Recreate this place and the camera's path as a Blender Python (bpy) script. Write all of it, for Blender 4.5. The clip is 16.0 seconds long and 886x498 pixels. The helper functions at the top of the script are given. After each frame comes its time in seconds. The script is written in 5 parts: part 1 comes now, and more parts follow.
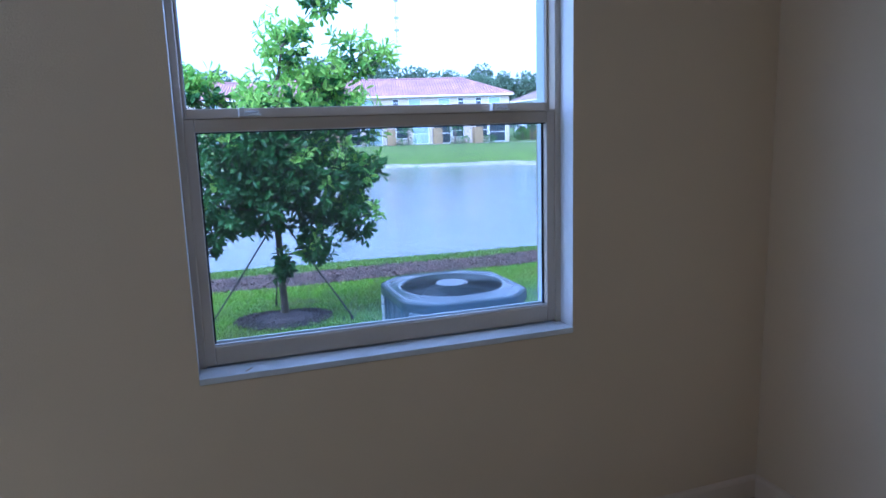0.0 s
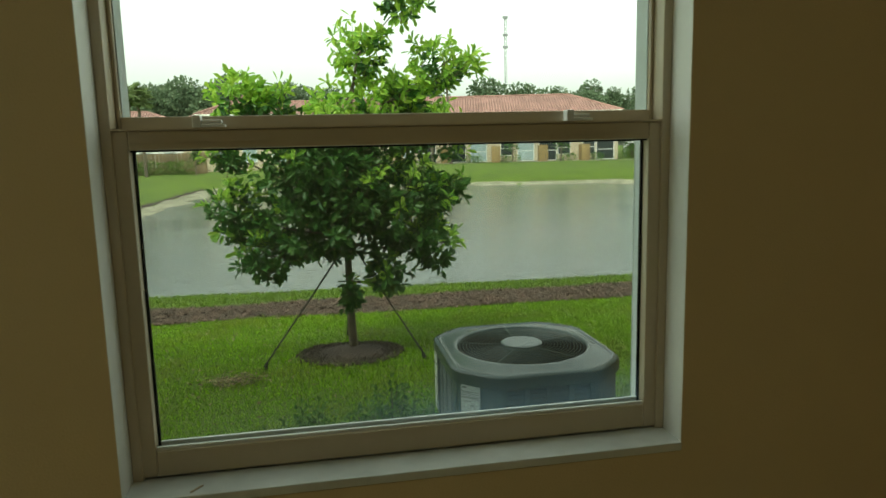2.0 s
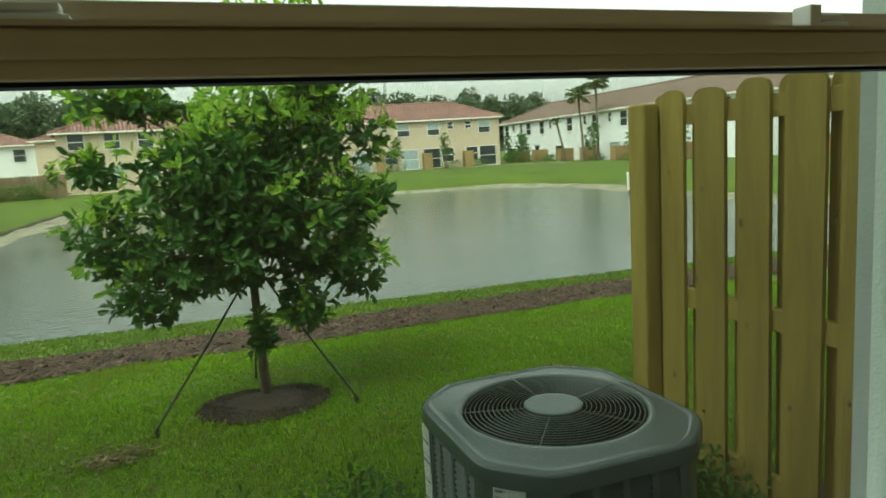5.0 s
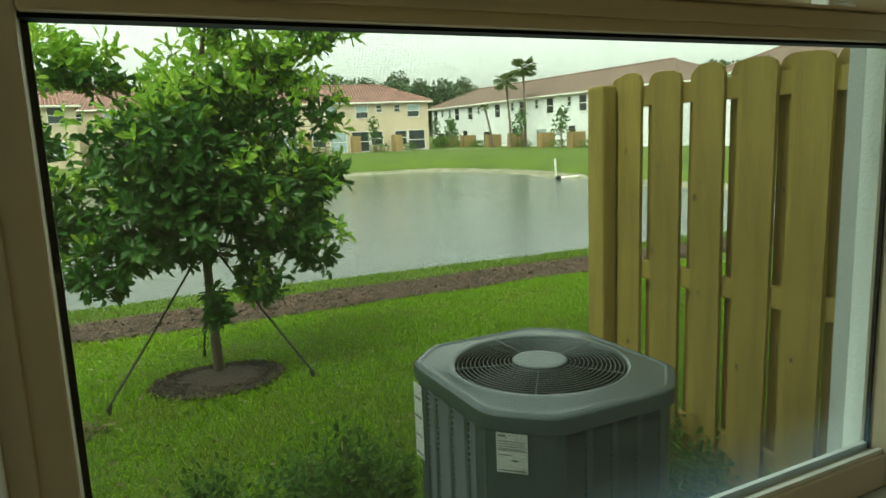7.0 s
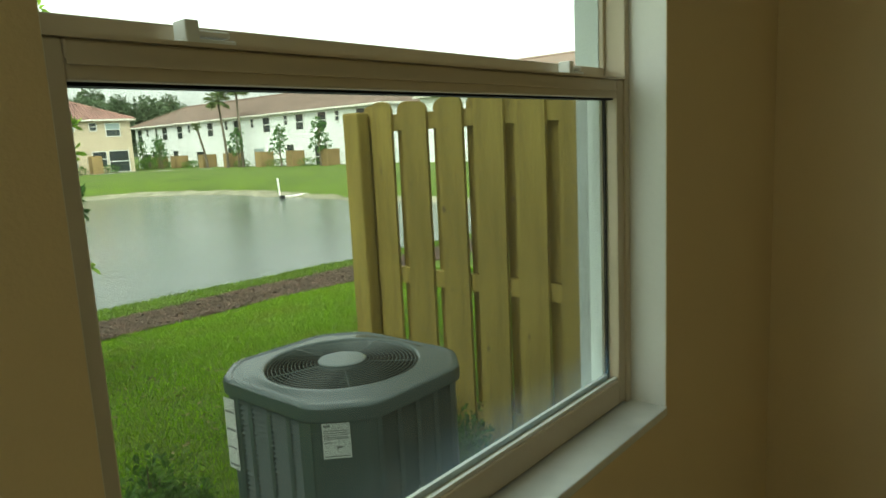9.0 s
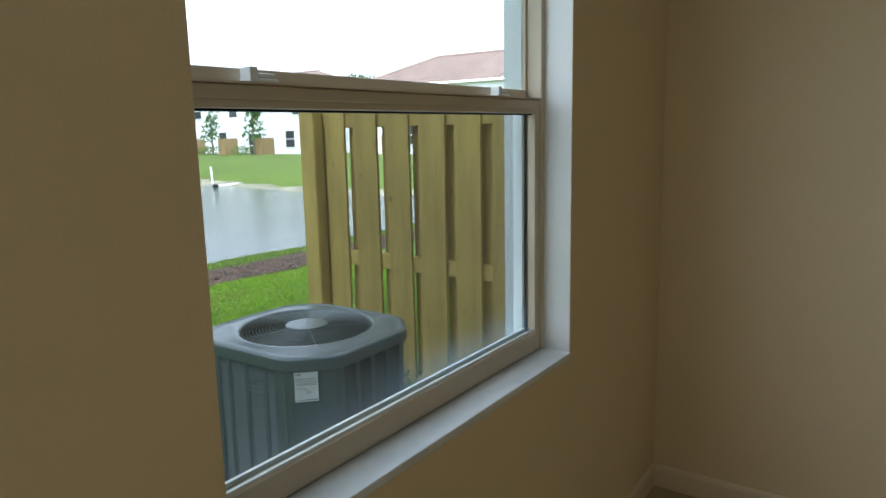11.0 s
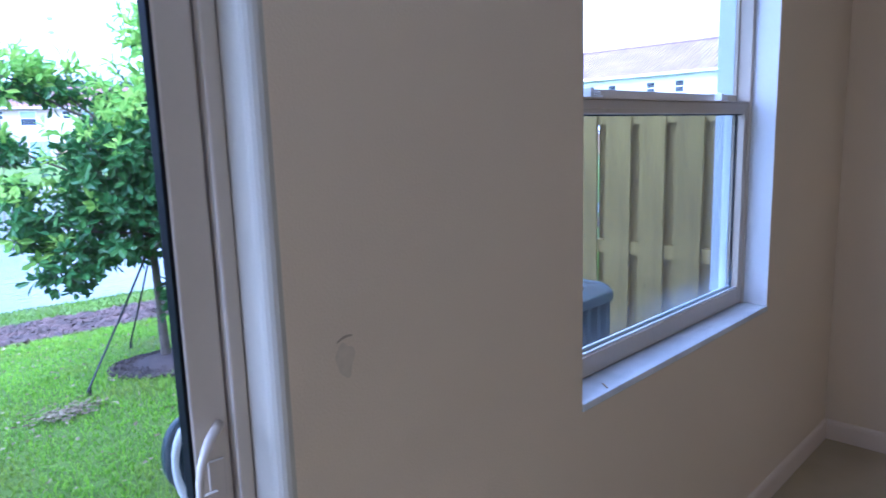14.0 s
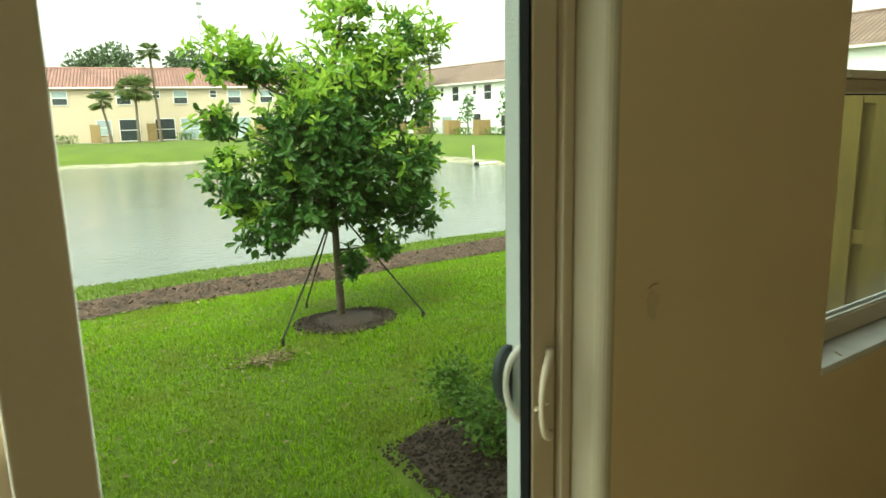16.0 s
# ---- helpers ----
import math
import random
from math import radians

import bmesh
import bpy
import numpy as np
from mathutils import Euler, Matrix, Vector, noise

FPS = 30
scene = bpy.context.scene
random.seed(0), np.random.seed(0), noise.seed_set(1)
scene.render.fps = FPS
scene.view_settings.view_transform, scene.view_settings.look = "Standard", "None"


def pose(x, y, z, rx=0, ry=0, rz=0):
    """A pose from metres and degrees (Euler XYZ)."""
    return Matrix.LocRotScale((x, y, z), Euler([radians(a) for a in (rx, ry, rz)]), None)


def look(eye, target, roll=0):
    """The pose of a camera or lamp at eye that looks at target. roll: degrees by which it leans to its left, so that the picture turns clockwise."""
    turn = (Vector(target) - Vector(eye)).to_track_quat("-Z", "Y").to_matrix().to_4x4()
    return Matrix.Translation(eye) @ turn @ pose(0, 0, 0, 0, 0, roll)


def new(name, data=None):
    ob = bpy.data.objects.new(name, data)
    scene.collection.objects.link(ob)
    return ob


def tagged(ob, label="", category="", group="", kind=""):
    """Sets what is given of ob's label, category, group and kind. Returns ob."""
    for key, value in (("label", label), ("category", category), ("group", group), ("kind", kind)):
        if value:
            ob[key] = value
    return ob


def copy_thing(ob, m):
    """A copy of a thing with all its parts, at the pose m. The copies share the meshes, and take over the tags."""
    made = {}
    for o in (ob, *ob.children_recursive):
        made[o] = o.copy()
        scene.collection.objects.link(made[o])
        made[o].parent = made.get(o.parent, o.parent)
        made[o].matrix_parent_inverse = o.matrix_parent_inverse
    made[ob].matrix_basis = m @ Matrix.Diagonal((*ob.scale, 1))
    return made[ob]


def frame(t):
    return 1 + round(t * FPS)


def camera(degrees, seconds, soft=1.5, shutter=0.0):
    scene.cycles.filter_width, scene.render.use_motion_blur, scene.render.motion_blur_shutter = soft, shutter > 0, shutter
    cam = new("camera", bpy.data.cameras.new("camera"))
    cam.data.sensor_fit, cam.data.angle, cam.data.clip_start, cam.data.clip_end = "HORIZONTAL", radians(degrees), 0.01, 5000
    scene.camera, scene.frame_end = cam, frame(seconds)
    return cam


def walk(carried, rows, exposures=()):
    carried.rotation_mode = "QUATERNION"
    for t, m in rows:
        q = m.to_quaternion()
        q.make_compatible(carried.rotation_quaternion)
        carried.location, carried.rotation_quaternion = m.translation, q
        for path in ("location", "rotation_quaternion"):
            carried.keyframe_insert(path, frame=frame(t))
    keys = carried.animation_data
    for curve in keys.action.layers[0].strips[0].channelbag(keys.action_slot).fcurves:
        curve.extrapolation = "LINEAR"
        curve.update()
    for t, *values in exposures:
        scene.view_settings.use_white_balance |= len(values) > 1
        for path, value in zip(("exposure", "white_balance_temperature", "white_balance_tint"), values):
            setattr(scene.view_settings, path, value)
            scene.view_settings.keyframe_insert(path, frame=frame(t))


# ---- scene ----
cam = camera(66.3, 16.0, shutter=0.25)
PATH = [
    (0, (-0.09, -0.171, 1.637), (0.551, 1.691, 1.288), -1.8),
    (0.5, (0.007, 0.033, 1.645), (0.654, 1.905, 1.369), -2.8),
    (1, (0.102, 0.191, 1.647), (0.618, 2.108, 1.407), -2.7),
    (1.5, (0.244, 0.344, 1.648), (0.616, 2.291, 1.382), -1.2),
    (2, (0.293, 0.505, 1.637), (0.645, 2.452, 1.343), -1.4),
    (2.5, (0.256, 0.714, 1.646), (0.724, 2.641, 1.387), -2.9),
    (3, (0.205, 0.847, 1.649), (0.68, 2.772, 1.388), -3.3),
    (3.5, (0.237, 0.996, 1.643), (0.664, 2.934, 1.39), -3.2),
    (4, (0.261, 1.151, 1.63), (0.666, 3.088, 1.338), -3.1),
    (4.5, (0.266, 1.3, 1.592), (0.747, 3.206, 1.227), -2.8),
    (5, (0.174, 1.46, 1.57), (0.848, 3.323, 1.292), -3.5),
    (5.2, (0.172, 1.51, 1.552), (0.902, 3.346, 1.24), -4.4),
    (7.3, (-0.091, 1.434, 1.534), (0.848, 3.167, 1.197), -1.0),
    (7.5, (-0.107, 1.434, 1.533), (0.948, 3.099, 1.195), -0.9),
    (8, (-0.193, 1.456, 1.542), (1.129, 2.915, 1.192), -2.1),
    (8.5, (-0.299, 1.442, 1.564), (1.15, 2.78, 1.231), -3.1),
    (9, (-0.403, 1.362, 1.57), (1.096, 2.648, 1.254), -2.9),
    (9.5, (-0.505, 1.268, 1.577), (1.019, 2.518, 1.235), -2.6),
    (10, (-0.589, 1.246, 1.591), (0.969, 2.461, 1.282), -1.9),
    (12.5, (-1.218, 0.93, 1.605), (0.438, 1.965, 1.172), -1.6),
    (13, (-1.387, 1.023, 1.596), (0.236, 2.117, 1.186), -2.4),
    (13.5, (-1.535, 1.069, 1.6), (0.015, 2.279, 1.234), -2.0),
    (14, (-1.626, 1.047, 1.606), (-0.23, 2.44, 1.273), -1.8),
    (14.5, (-1.713, 0.969, 1.61), (-0.458, 2.485, 1.253), -1.5),
    (15, (-1.815, 0.939, 1.611), (-0.656, 2.524, 1.231), -1.1),
    (15.5, (-1.919, 1.01, 1.612), (-0.782, 2.613, 1.243), -0.5),
    (16, (-2.074, 1.129, 1.607), (-0.944, 2.734, 1.227), -1.4),
]
# stops, white balance: the phone's automatic exposure drifts
EXPOSURES = [
    (0.0, 1.52, 3950, 25), (0.3, 1.22, 3950, 19), (0.6, 0.80, 4200, 11), (1.2, 0.68, 6150, -8), (2.0, 0.6, 7000, -15), (2.5, 0.66, 7000, -15), (3.0, 0.38, 7100, -15), (3.5, 0.32, 7100, -15), (5.0, 0.57, 7000, -19),
    (8.0, 0.96, 7200, -20), (9.5, 1.08, 6600, -10), (10.0, 1.1, 6250, -3), (11.4, 1.62, 5000, 14), (12.3, 1.98, 4090, 25),
    (13.5, 2.03, 4080, 25), (14.0, 2.03, 4060, 31), (14.5, 1.96, 4230, 31), (15.0, 1.76, 5100, 11), (15.4, 1.6, 6500, -7), (16.0, 1.16, 7200, -12),
]
walk(cam, [(t, look(eye, target, roll)) for t, eye, target, roll in PATH], EXPOSURES)

# ---- world and sun: a bright overcast afternoon ----
SUN_UP, SUN_ROUND = radians(52), radians(228)
world = bpy.data.worlds.new("sky")
world.use_nodes = True
wn, wl = world.node_tree.nodes, world.node_tree.links
sky = wn.new("ShaderNodeTexSky")
sky.sky_type, sky.sun_disc = "NISHITA", False
sky.sun_elevation, sky.sun_rotation = SUN_UP, SUN_ROUND
sky.air_density, sky.dust_density = 1.0, 4.0
pale = wn.new("ShaderNodeHueSaturation")
pale.inputs["Saturation"].default_value, pale.inputs["Value"].default_value = 0.12, 1.7
wl.new(sky.outputs[0], pale.inputs["Color"])
wl.new(pale.outputs[0], wn["Background"].inputs["Color"])
wn["Background"].inputs["Strength"].default_value = 0.15
scene.world = world
sun = new("sun", bpy.data.lights.new("sun", "SUN"))
sun.data.energy, sun.data.angle, sun.data.color = 0.5, radians(40), (1.0, 0.97, 0.92)
sun.matrix_world = look((0, 0, 0), (math.sin(SUN_ROUND) * -math.cos(SUN_UP), -math.cos(SUN_ROUND) * math.cos(SUN_UP), -math.sin(SUN_UP)))
# the sky's light entering by the window and the sliding door
for lx, lz, lw, lh, power in ((0.5, 1.67, 1.20, 1.5, 1.2), (-2.12, 1.22, 1.45, 2.2, 17.0)):
    lamp = new("skylight", bpy.data.lights.new("skylight", "AREA"))
    lamp.data.shape, lamp.data.size, lamp.data.size_y, lamp.data.energy, lamp.data.color = "RECTANGLE", lw, lh, power, (0.86, 0.95, 1.0)
    lamp.matrix_world = look((lx, 2.139, lz), (lx, 0, lz - 0.2))


# ---- materials ----
def material(name, colour, rough=0.6, other=None, scale=8.0, fine=60.0, bump=0.0, metal=0.0, spec=0.5, random_value=0.0, stretch=(1, 1, 1)):
    """Base colour drifting between two tones at two scales, with fine relief."""
    m = bpy.data.materials.new(name)
    m.use_nodes = True
    n, l = m.node_tree.nodes, m.node_tree.links
    b = n["Principled BSDF"]
    b.inputs["Roughness"].default_value, b.inputs["Metallic"].default_value = rough, metal
    b.inputs["Specular IOR Level"].default_value = spec
    other = other or tuple(c * 0.82 for c in colour)
    co = n.new("ShaderNodeTexCoord")
    mp = n.new("ShaderNodeMapping")
    mp.inputs["Scale"].default_value = stretch
    l.new(co.outputs["Object"], mp.inputs["Vector"])
    big, small = n.new("ShaderNodeTexNoise"), n.new("ShaderNodeTexNoise")
    for t, v in ((big, scale), (small, fine)):
        t.inputs["Scale"].default_value, t.inputs["Detail"].default_value = v, 4
        l.new(mp.outputs[0], t.inputs["Vector"])
    add = n.new("ShaderNodeMath")
    add.operation = "MULTIPLY_ADD"
    l.new(small.outputs["Fac"], add.inputs[0])
    add.inputs[1].default_value = 0.45
    l.new(big.outputs["Fac"], add.inputs[2])
    ramp = n.new("ShaderNodeMapRange")
    ramp.inputs["From Min"].default_value, ramp.inputs["From Max"].default_value = 0.5, 0.95
    l.new(add.outputs[0], ramp.inputs["Value"])
    mix = n.new("ShaderNodeMix")
    mix.data_type = "RGBA"
    mix.inputs["A"].default_value, mix.inputs["B"].default_value = (*other, 1), (*colour, 1)
    l.new(ramp.outputs[0], mix.inputs["Factor"])
    out = mix.outputs["Result"]
    if random_value:
        info = n.new("ShaderNodeObjectInfo")
        isl = n.new("ShaderNodeNewGeometry")
        s = n.new("ShaderNodeMath")
        s.operation = "ADD"
        l.new(info.outputs["Random"], s.inputs[0])
        l.new(isl.outputs["Random Per Island"], s.inputs[1])
        r = n.new("ShaderNodeMapRange")
        r.inputs["From Max"].default_value = 2.0
        r.inputs["To Min"].default_value, r.inputs["To Max"].default_value = 1 - random_value, 1 + random_value
        l.new(s.outputs[0], r.inputs["Value"])
        h = n.new("ShaderNodeHueSaturation")
        l.new(out, h.inputs["Color"])
        l.new(r.outputs[0], h.inputs["Value"])
        out = h.outputs["Color"]
    l.new(out, b.inputs["Base Color"])
    if bump:
        bp = n.new("ShaderNodeBump")
        bp.inputs["Strength"].default_value, bp.inputs["Distance"].default_value = bump, 0.01
        l.new(small.outputs["Fac"], bp.inputs["Height"])
        l.new(bp.outputs[0], b.inputs["Normal"])
    return m


def leaf_material(name, colour, other, light=0.35, rough=0.5, patch=None):
    """Leaf: diffuse and translucent, each leaf its own tone, drifting to a patch colour over the ground."""
    m = bpy.data.materials.new(name)
    m.use_nodes = True
    n, l = m.node_tree.nodes, m.node_tree.links
    b = n["Principled BSDF"]
    b.inputs["Roughness"].default_value = rough
    b.inputs["Specular IOR Level"].default_value = 0.3
    isl = n.new("ShaderNodeNewGeometry")
    mix = n.new("ShaderNodeMix")
    mix.data_type = "RGBA"
    mix.inputs["A"].default_value, mix.inputs["B"].default_value = (*other, 1), (*colour, 1)
    l.new(isl.outputs["Random Per Island"], mix.inputs["Factor"])
    tone = mix.outputs["Result"]
    if patch:
        co, no, ra, over = n.new("ShaderNodeTexCoord"), n.new("ShaderNodeTexNoise"), n.new("ShaderNodeMapRange"), n.new("ShaderNodeMix")
        no.inputs["Scale"].default_value, no.inputs["Detail"].default_value, no.inputs["Roughness"].default_value = 1.6, 6, 0.65
        l.new(co.outputs["Object"], no.inputs["Vector"])
        ra.inputs["From Min"].default_value, ra.inputs["From Max"].default_value, ra.inputs["To Max"].default_value = 0.48, 0.72, 0.85
        l.new(no.outputs["Fac"], ra.inputs["Value"])
        over.data_type = "RGBA"
        l.new(ra.outputs[0], over.inputs["Factor"])
        l.new(tone, over.inputs["A"])
        over.inputs["B"].default_value = (*patch, 1)
        tone = over.outputs["Result"]
    l.new(tone, b.inputs["Base Color"])
    tr = n.new("ShaderNodeBsdfTranslucent")
    l.new(tone, tr.inputs["Color"])
    ms = n.new("ShaderNodeMixShader")
    ms.inputs[0].default_value = light
    l.new(b.outputs[0], ms.inputs[1])
    l.new(tr.outputs[0], ms.inputs[2])
    l.new(ms.outputs[0], n["Material Output"].inputs["Surface"])
    return m


def glass_material(name, tint=(0.96, 0.98, 0.97), haze=0.0):
    """Thin pane: clear, with a mirror gloss that grows towards grazing."""
    m = bpy.data.materials.new(name)
    m.use_nodes = True
    n, l = m.node_tree.nodes, m.node_tree.links
    n.remove(n["Principled BSDF"])
    clear, gloss, fr, ms = (n.new(k) for k in ("ShaderNodeBsdfTransparent", "ShaderNodeBsdfGlossy", "ShaderNodeLayerWeight", "ShaderNodeMixShader"))
    clear.inputs["Color"].default_value = (*tint, 1)
    gloss.inputs["Roughness"].default_value = 0.02
    power, amount = n.new("ShaderNodeMath"), n.new("ShaderNodeMath")
    power.operation, amount.operation = "POWER", "MULTIPLY_ADD"
    power.inputs[1].default_value = 5.0
    fr.inputs["Blend"].default_value = 0.5
    l.new(fr.outputs["Facing"], power.inputs[0])
    l.new(power.outputs[0], amount.inputs[0])
    amount.inputs[1].default_value, amount.inputs[2].default_value = 0.5, 0.025
    l.new(amount.outputs[0], ms.inputs[0])
    l.new(clear.outputs[0], ms.inputs[1])
    l.new(gloss.outputs[0], ms.inputs[2])
    last = ms
    if haze:
        # condensation gathered in the pane's lower corner
        co, sep, no = n.new("ShaderNodeTexCoord"), n.new("ShaderNodeSeparateXYZ"), n.new("ShaderNodeTexNoise")
        l.new(co.outputs["Object"], sep.inputs[0])
        l.new(co.outputs["Object"], no.inputs["Vector"])
        no.inputs["Scale"].default_value = 5.0
        up, side, a1, a2 = n.new("ShaderNodeMapRange"), n.new("ShaderNodeMapRange"), n.new("ShaderNodeMath"), n.new("ShaderNodeMath")
        up.interpolation_type = side.interpolation_type = "SMOOTHSTEP"
        for r, v, lo, hi in ((up, "Z", 1.08, 0.94), (side, "X", -0.2, 1.1)):
            l.new(sep.outputs[v], r.inputs["Value"])
            r.inputs["From Min"].default_value, r.inputs["From Max"].default_value = lo, hi
        up.inputs["To Max"].default_value = haze
        a1.operation = a2.operation = "MULTIPLY"
        l.new(up.outputs[0], a1.inputs[0])
        l.new(side.outputs[0], a1.inputs[1])
        l.new(a1.outputs[0], a2.inputs[0])
        l.new(no.outputs["Fac"], a2.inputs[1])
        fog, mix = n.new("ShaderNodeBsdfTranslucent"), n.new("ShaderNodeMixShader")
        fog.inputs["Color"].default_value = (0.45, 0.72, 1.0, 1)
        l.new(a2.outputs[0], mix.inputs[0])
        l.new(ms.outputs[0], mix.inputs[1])
        l.new(fog.outputs[0], mix.inputs[2])
        last = mix
    l.new(last.outputs[0], n["Material Output"].inputs["Surface"])
    return m


def screen_material(name):
    """Insect mesh: fine charcoal threads, mostly open."""
    m = bpy.data.materials.new(name)
    m.use_nodes = True
    n, l = m.node_tree.nodes, m.node_tree.links
    b = n["Principled BSDF"]
    b.inputs["Base Color"].default_value, b.inputs["Roughness"].default_value = (0.12, 0.12, 0.12, 1), 0.6
    co = n.new("ShaderNodeTexCoord")
    sep = n.new("ShaderNodeSeparateXYZ")
    l.new(co.outputs["Object"], sep.inputs[0])
    faces = []
    for k in ("X", "Z"):
        f = n.new("ShaderNodeMath")
        f.operation = "MULTIPLY"
        f.inputs[1].default_value = 1 / 0.0017
        l.new(sep.outputs[k], f.inputs[0])
        g = n.new("ShaderNodeMath")
        g.operation = "FRACT"
        l.new(f.outputs[0], g.inputs[0])
        h = n.new("ShaderNodeMath")
        h.operation = "LESS_THAN"
        h.inputs[1].default_value = 0.115
        l.new(g.outputs[0], h.inputs[0])
        faces.append(h)
    mx = n.new("ShaderNodeMath")
    mx.operation = "MAXIMUM"
    l.new(faces[0].outputs[0], mx.inputs[0])
    l.new(faces[1].outputs[0], mx.inputs[1])
    l.new(mx.outputs[0], b.inputs["Alpha"])
    return m


def tile_roof_material(name, colour, other, along=(1, 0, 0)):
    """Barrel tiles: ribs running up the slope, courses across, mottled clay."""
    m = material(name, colour, 0.8, other, 0.8, 6.0)
    n, l = m.node_tree.nodes, m.node_tree.links
    b = n["Principled BSDF"]
    uv = n.new("ShaderNodeUVMap")
    w = n.new("ShaderNodeTexWave")
    w.inputs["Scale"].default_value = 1.05
    w.wave_profile = "SIN"
    l.new(uv.outputs[0], w.inputs["Vector"])
    w2 = n.new("ShaderNodeTexWave")
    w2.bands_direction, w2.wave_profile = "Y", "SAW"
    w2.inputs["Scale"].default_value = 0.8
    l.new(uv.outputs[0], w2.inputs["Vector"])
    sm = n.new("ShaderNodeMath")
    sm.operation = "MULTIPLY_ADD"
    sm.inputs[1].default_value = 0.3
    l.new(w2.outputs["Fac"], sm.inputs[0])
    l.new(w.outputs["Fac"], sm.inputs[2])
    bp = n.new("ShaderNodeBump")
    bp.inputs["Strength"].default_value, bp.inputs["Distance"].default_value = 1.0, 0.12
    l.new(sm.outputs[0], bp.inputs["Height"])
    l.new(bp.outputs[0], b.inputs["Normal"])
    return m


def water_material():
    m = bpy.data.materials.new("pond_water")
    m.use_nodes = True
    n, l = m.node_tree.nodes, m.node_tree.links
    b = n["Principled BSDF"]
    b.inputs["Base Color"].default_value = (0.07, 0.09, 0.085, 1)
    b.inputs["Roughness"].default_value, b.inputs["IOR"].default_value = 0.09, 1.33
    co = n.new("ShaderNodeTexCoord")
    t1, t2 = n.new("ShaderNodeTexNoise"), n.new("ShaderNodeTexNoise")
    t1.inputs["Scale"].default_value, t1.inputs["Detail"].default_value = 5.0, 5
    t2.inputs["Scale"].default_value, t2.inputs["Detail"].default_value = 0.25, 3
    l.new(co.outputs["Object"], t1.inputs["Vector"])
    l.new(co.outputs["Object"], t2.inputs["Vector"])
    mu = n.new("ShaderNodeMath")
    mu.operation = "MULTIPLY"
    l.new(t1.outputs["Fac"], mu.inputs[0])
    l.new(t2.outputs["Fac"], mu.inputs[1])
    bp = n.new("ShaderNodeBump")
    bp.inputs["Strength"].default_value, bp.inputs["Distance"].default_value = 0.4, 0.10
    l.new(mu.outputs[0], bp.inputs["Height"])
    l.new(bp.outputs[0], b.inputs["Normal"])
    return m


WALL_PAINT = material("beige_wall_paint", (0.71, 0.563, 0.35), 0.75, (0.68, 0.537, 0.33), 1.2, 180, 0.12)
# door reveal: wall tone darkened in the colour to hold back its light
SHADED_REVEAL = material("shaded_reveal_paint", (0.43, 0.375, 0.265), 0.7, (0.41, 0.355, 0.25), 1.2, 180, 0.1)
TRIM_PAINT = material("white_trim_paint", (0.78, 0.77, 0.74), 0.45, (0.74, 0.73, 0.70), 3, 90, 0.04)
CEILING_PAINT = material("white_ceiling_paint", (0.78, 0.77, 0.74), 0.9, None, 2, 120, 0.3)
VINYL = material("off_white_vinyl", (0.58, 0.49, 0.365), 0.35, (0.54, 0.455, 0.335), 4, 60)
WHITE_VINYL = material("white_vinyl", (0.78, 0.77, 0.74), 0.35, (0.74, 0.73, 0.70), 4, 60)
BASE_PAINT = material("pale_baseboard_paint", (0.72, 0.585, 0.41), 0.5, (0.69, 0.555, 0.38), 3, 90, 0.04)
SILL_STONE = material("pale_marble", (0.74, 0.74, 0.72), 0.22, (0.60, 0.61, 0.60), 5, 24)
GASKET = material("black_rubber", (0.008, 0.008, 0.009), 0.7, spec=0.15)
CARPET = material("beige_carpet", (0.54, 0.425, 0.235), 0.95, (0.45, 0.35, 0.19), 3, 320, 0.7)
STUCCO = material("white_stucco", (0.68, 0.735, 0.74), 0.9, (0.64, 0.69, 0.695), 4, 130, 0.25)
CLEAR_GLASS = glass_material("window_glass")
MISTED_GLASS = glass_material("misted_window_glass", haze=0.11)
DRY_LEAF = leaf_material("dry_leaves", (0.34, 0.28, 0.16), (0.13, 0.09, 0.05), 0.2, 0.7)
SCREEN = screen_material("insect_screen")
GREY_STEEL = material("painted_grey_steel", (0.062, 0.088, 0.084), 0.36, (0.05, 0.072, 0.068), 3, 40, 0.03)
# same steel, lightened where the cap faces the sky
SKYLIT_CAP = material("skylit_grey_steel_cap", (0.12, 0.155, 0.16), 0.27, (0.10, 0.132, 0.137), 5, 50, 0.03, spec=0.7)
DARK_STEEL = material("grey_grille_wire", (0.22, 0.26, 0.26), 0.35)
# fan well's depth of shade put into near-black colours
SHADE_BLACK = material("shade_black_shroud", (0.012, 0.014, 0.014), 0.9, spec=0.1)
SHADE_VOID = material("shade_dark_interior", (0.006, 0.007, 0.007), 0.9, spec=0.05)
COIL = material("condenser_coil_fins", (0.03, 0.034, 0.035), 0.6, (0.018, 0.02, 0.02), 20, 200, 0.4)
STICKER = material("white_sticker", (0.70, 0.71, 0.68), 0.5)
SCUFF = material("brown_grey_scuff", (0.42, 0.325, 0.21), 0.8)
SMUDGE = material("grey_smudge", (0.675, 0.54, 0.343), 0.75)
INK = material("grey_ink", (0.16, 0.17, 0.17), 0.6)
CONCRETE = material("pale_concrete", (0.42, 0.41, 0.38), 0.9, (0.34, 0.33, 0.31), 3, 60, 0.3)
PINE = material("treated_pine", (0.48, 0.355, 0.09), 0.75, (0.27, 0.19, 0.045), 2.2, 14, 0.35, random_value=0.16, stretch=(6, 6, 0.5))
PINE_KNOT = material("pine_knot", (0.14, 0.08, 0.035), 0.8)
LAWN_SOIL = material("lawn_turf", (0.108, 0.165, 0.007), 0.95, (0.06, 0.098, 0.005), 0.5, 9, 0.5)
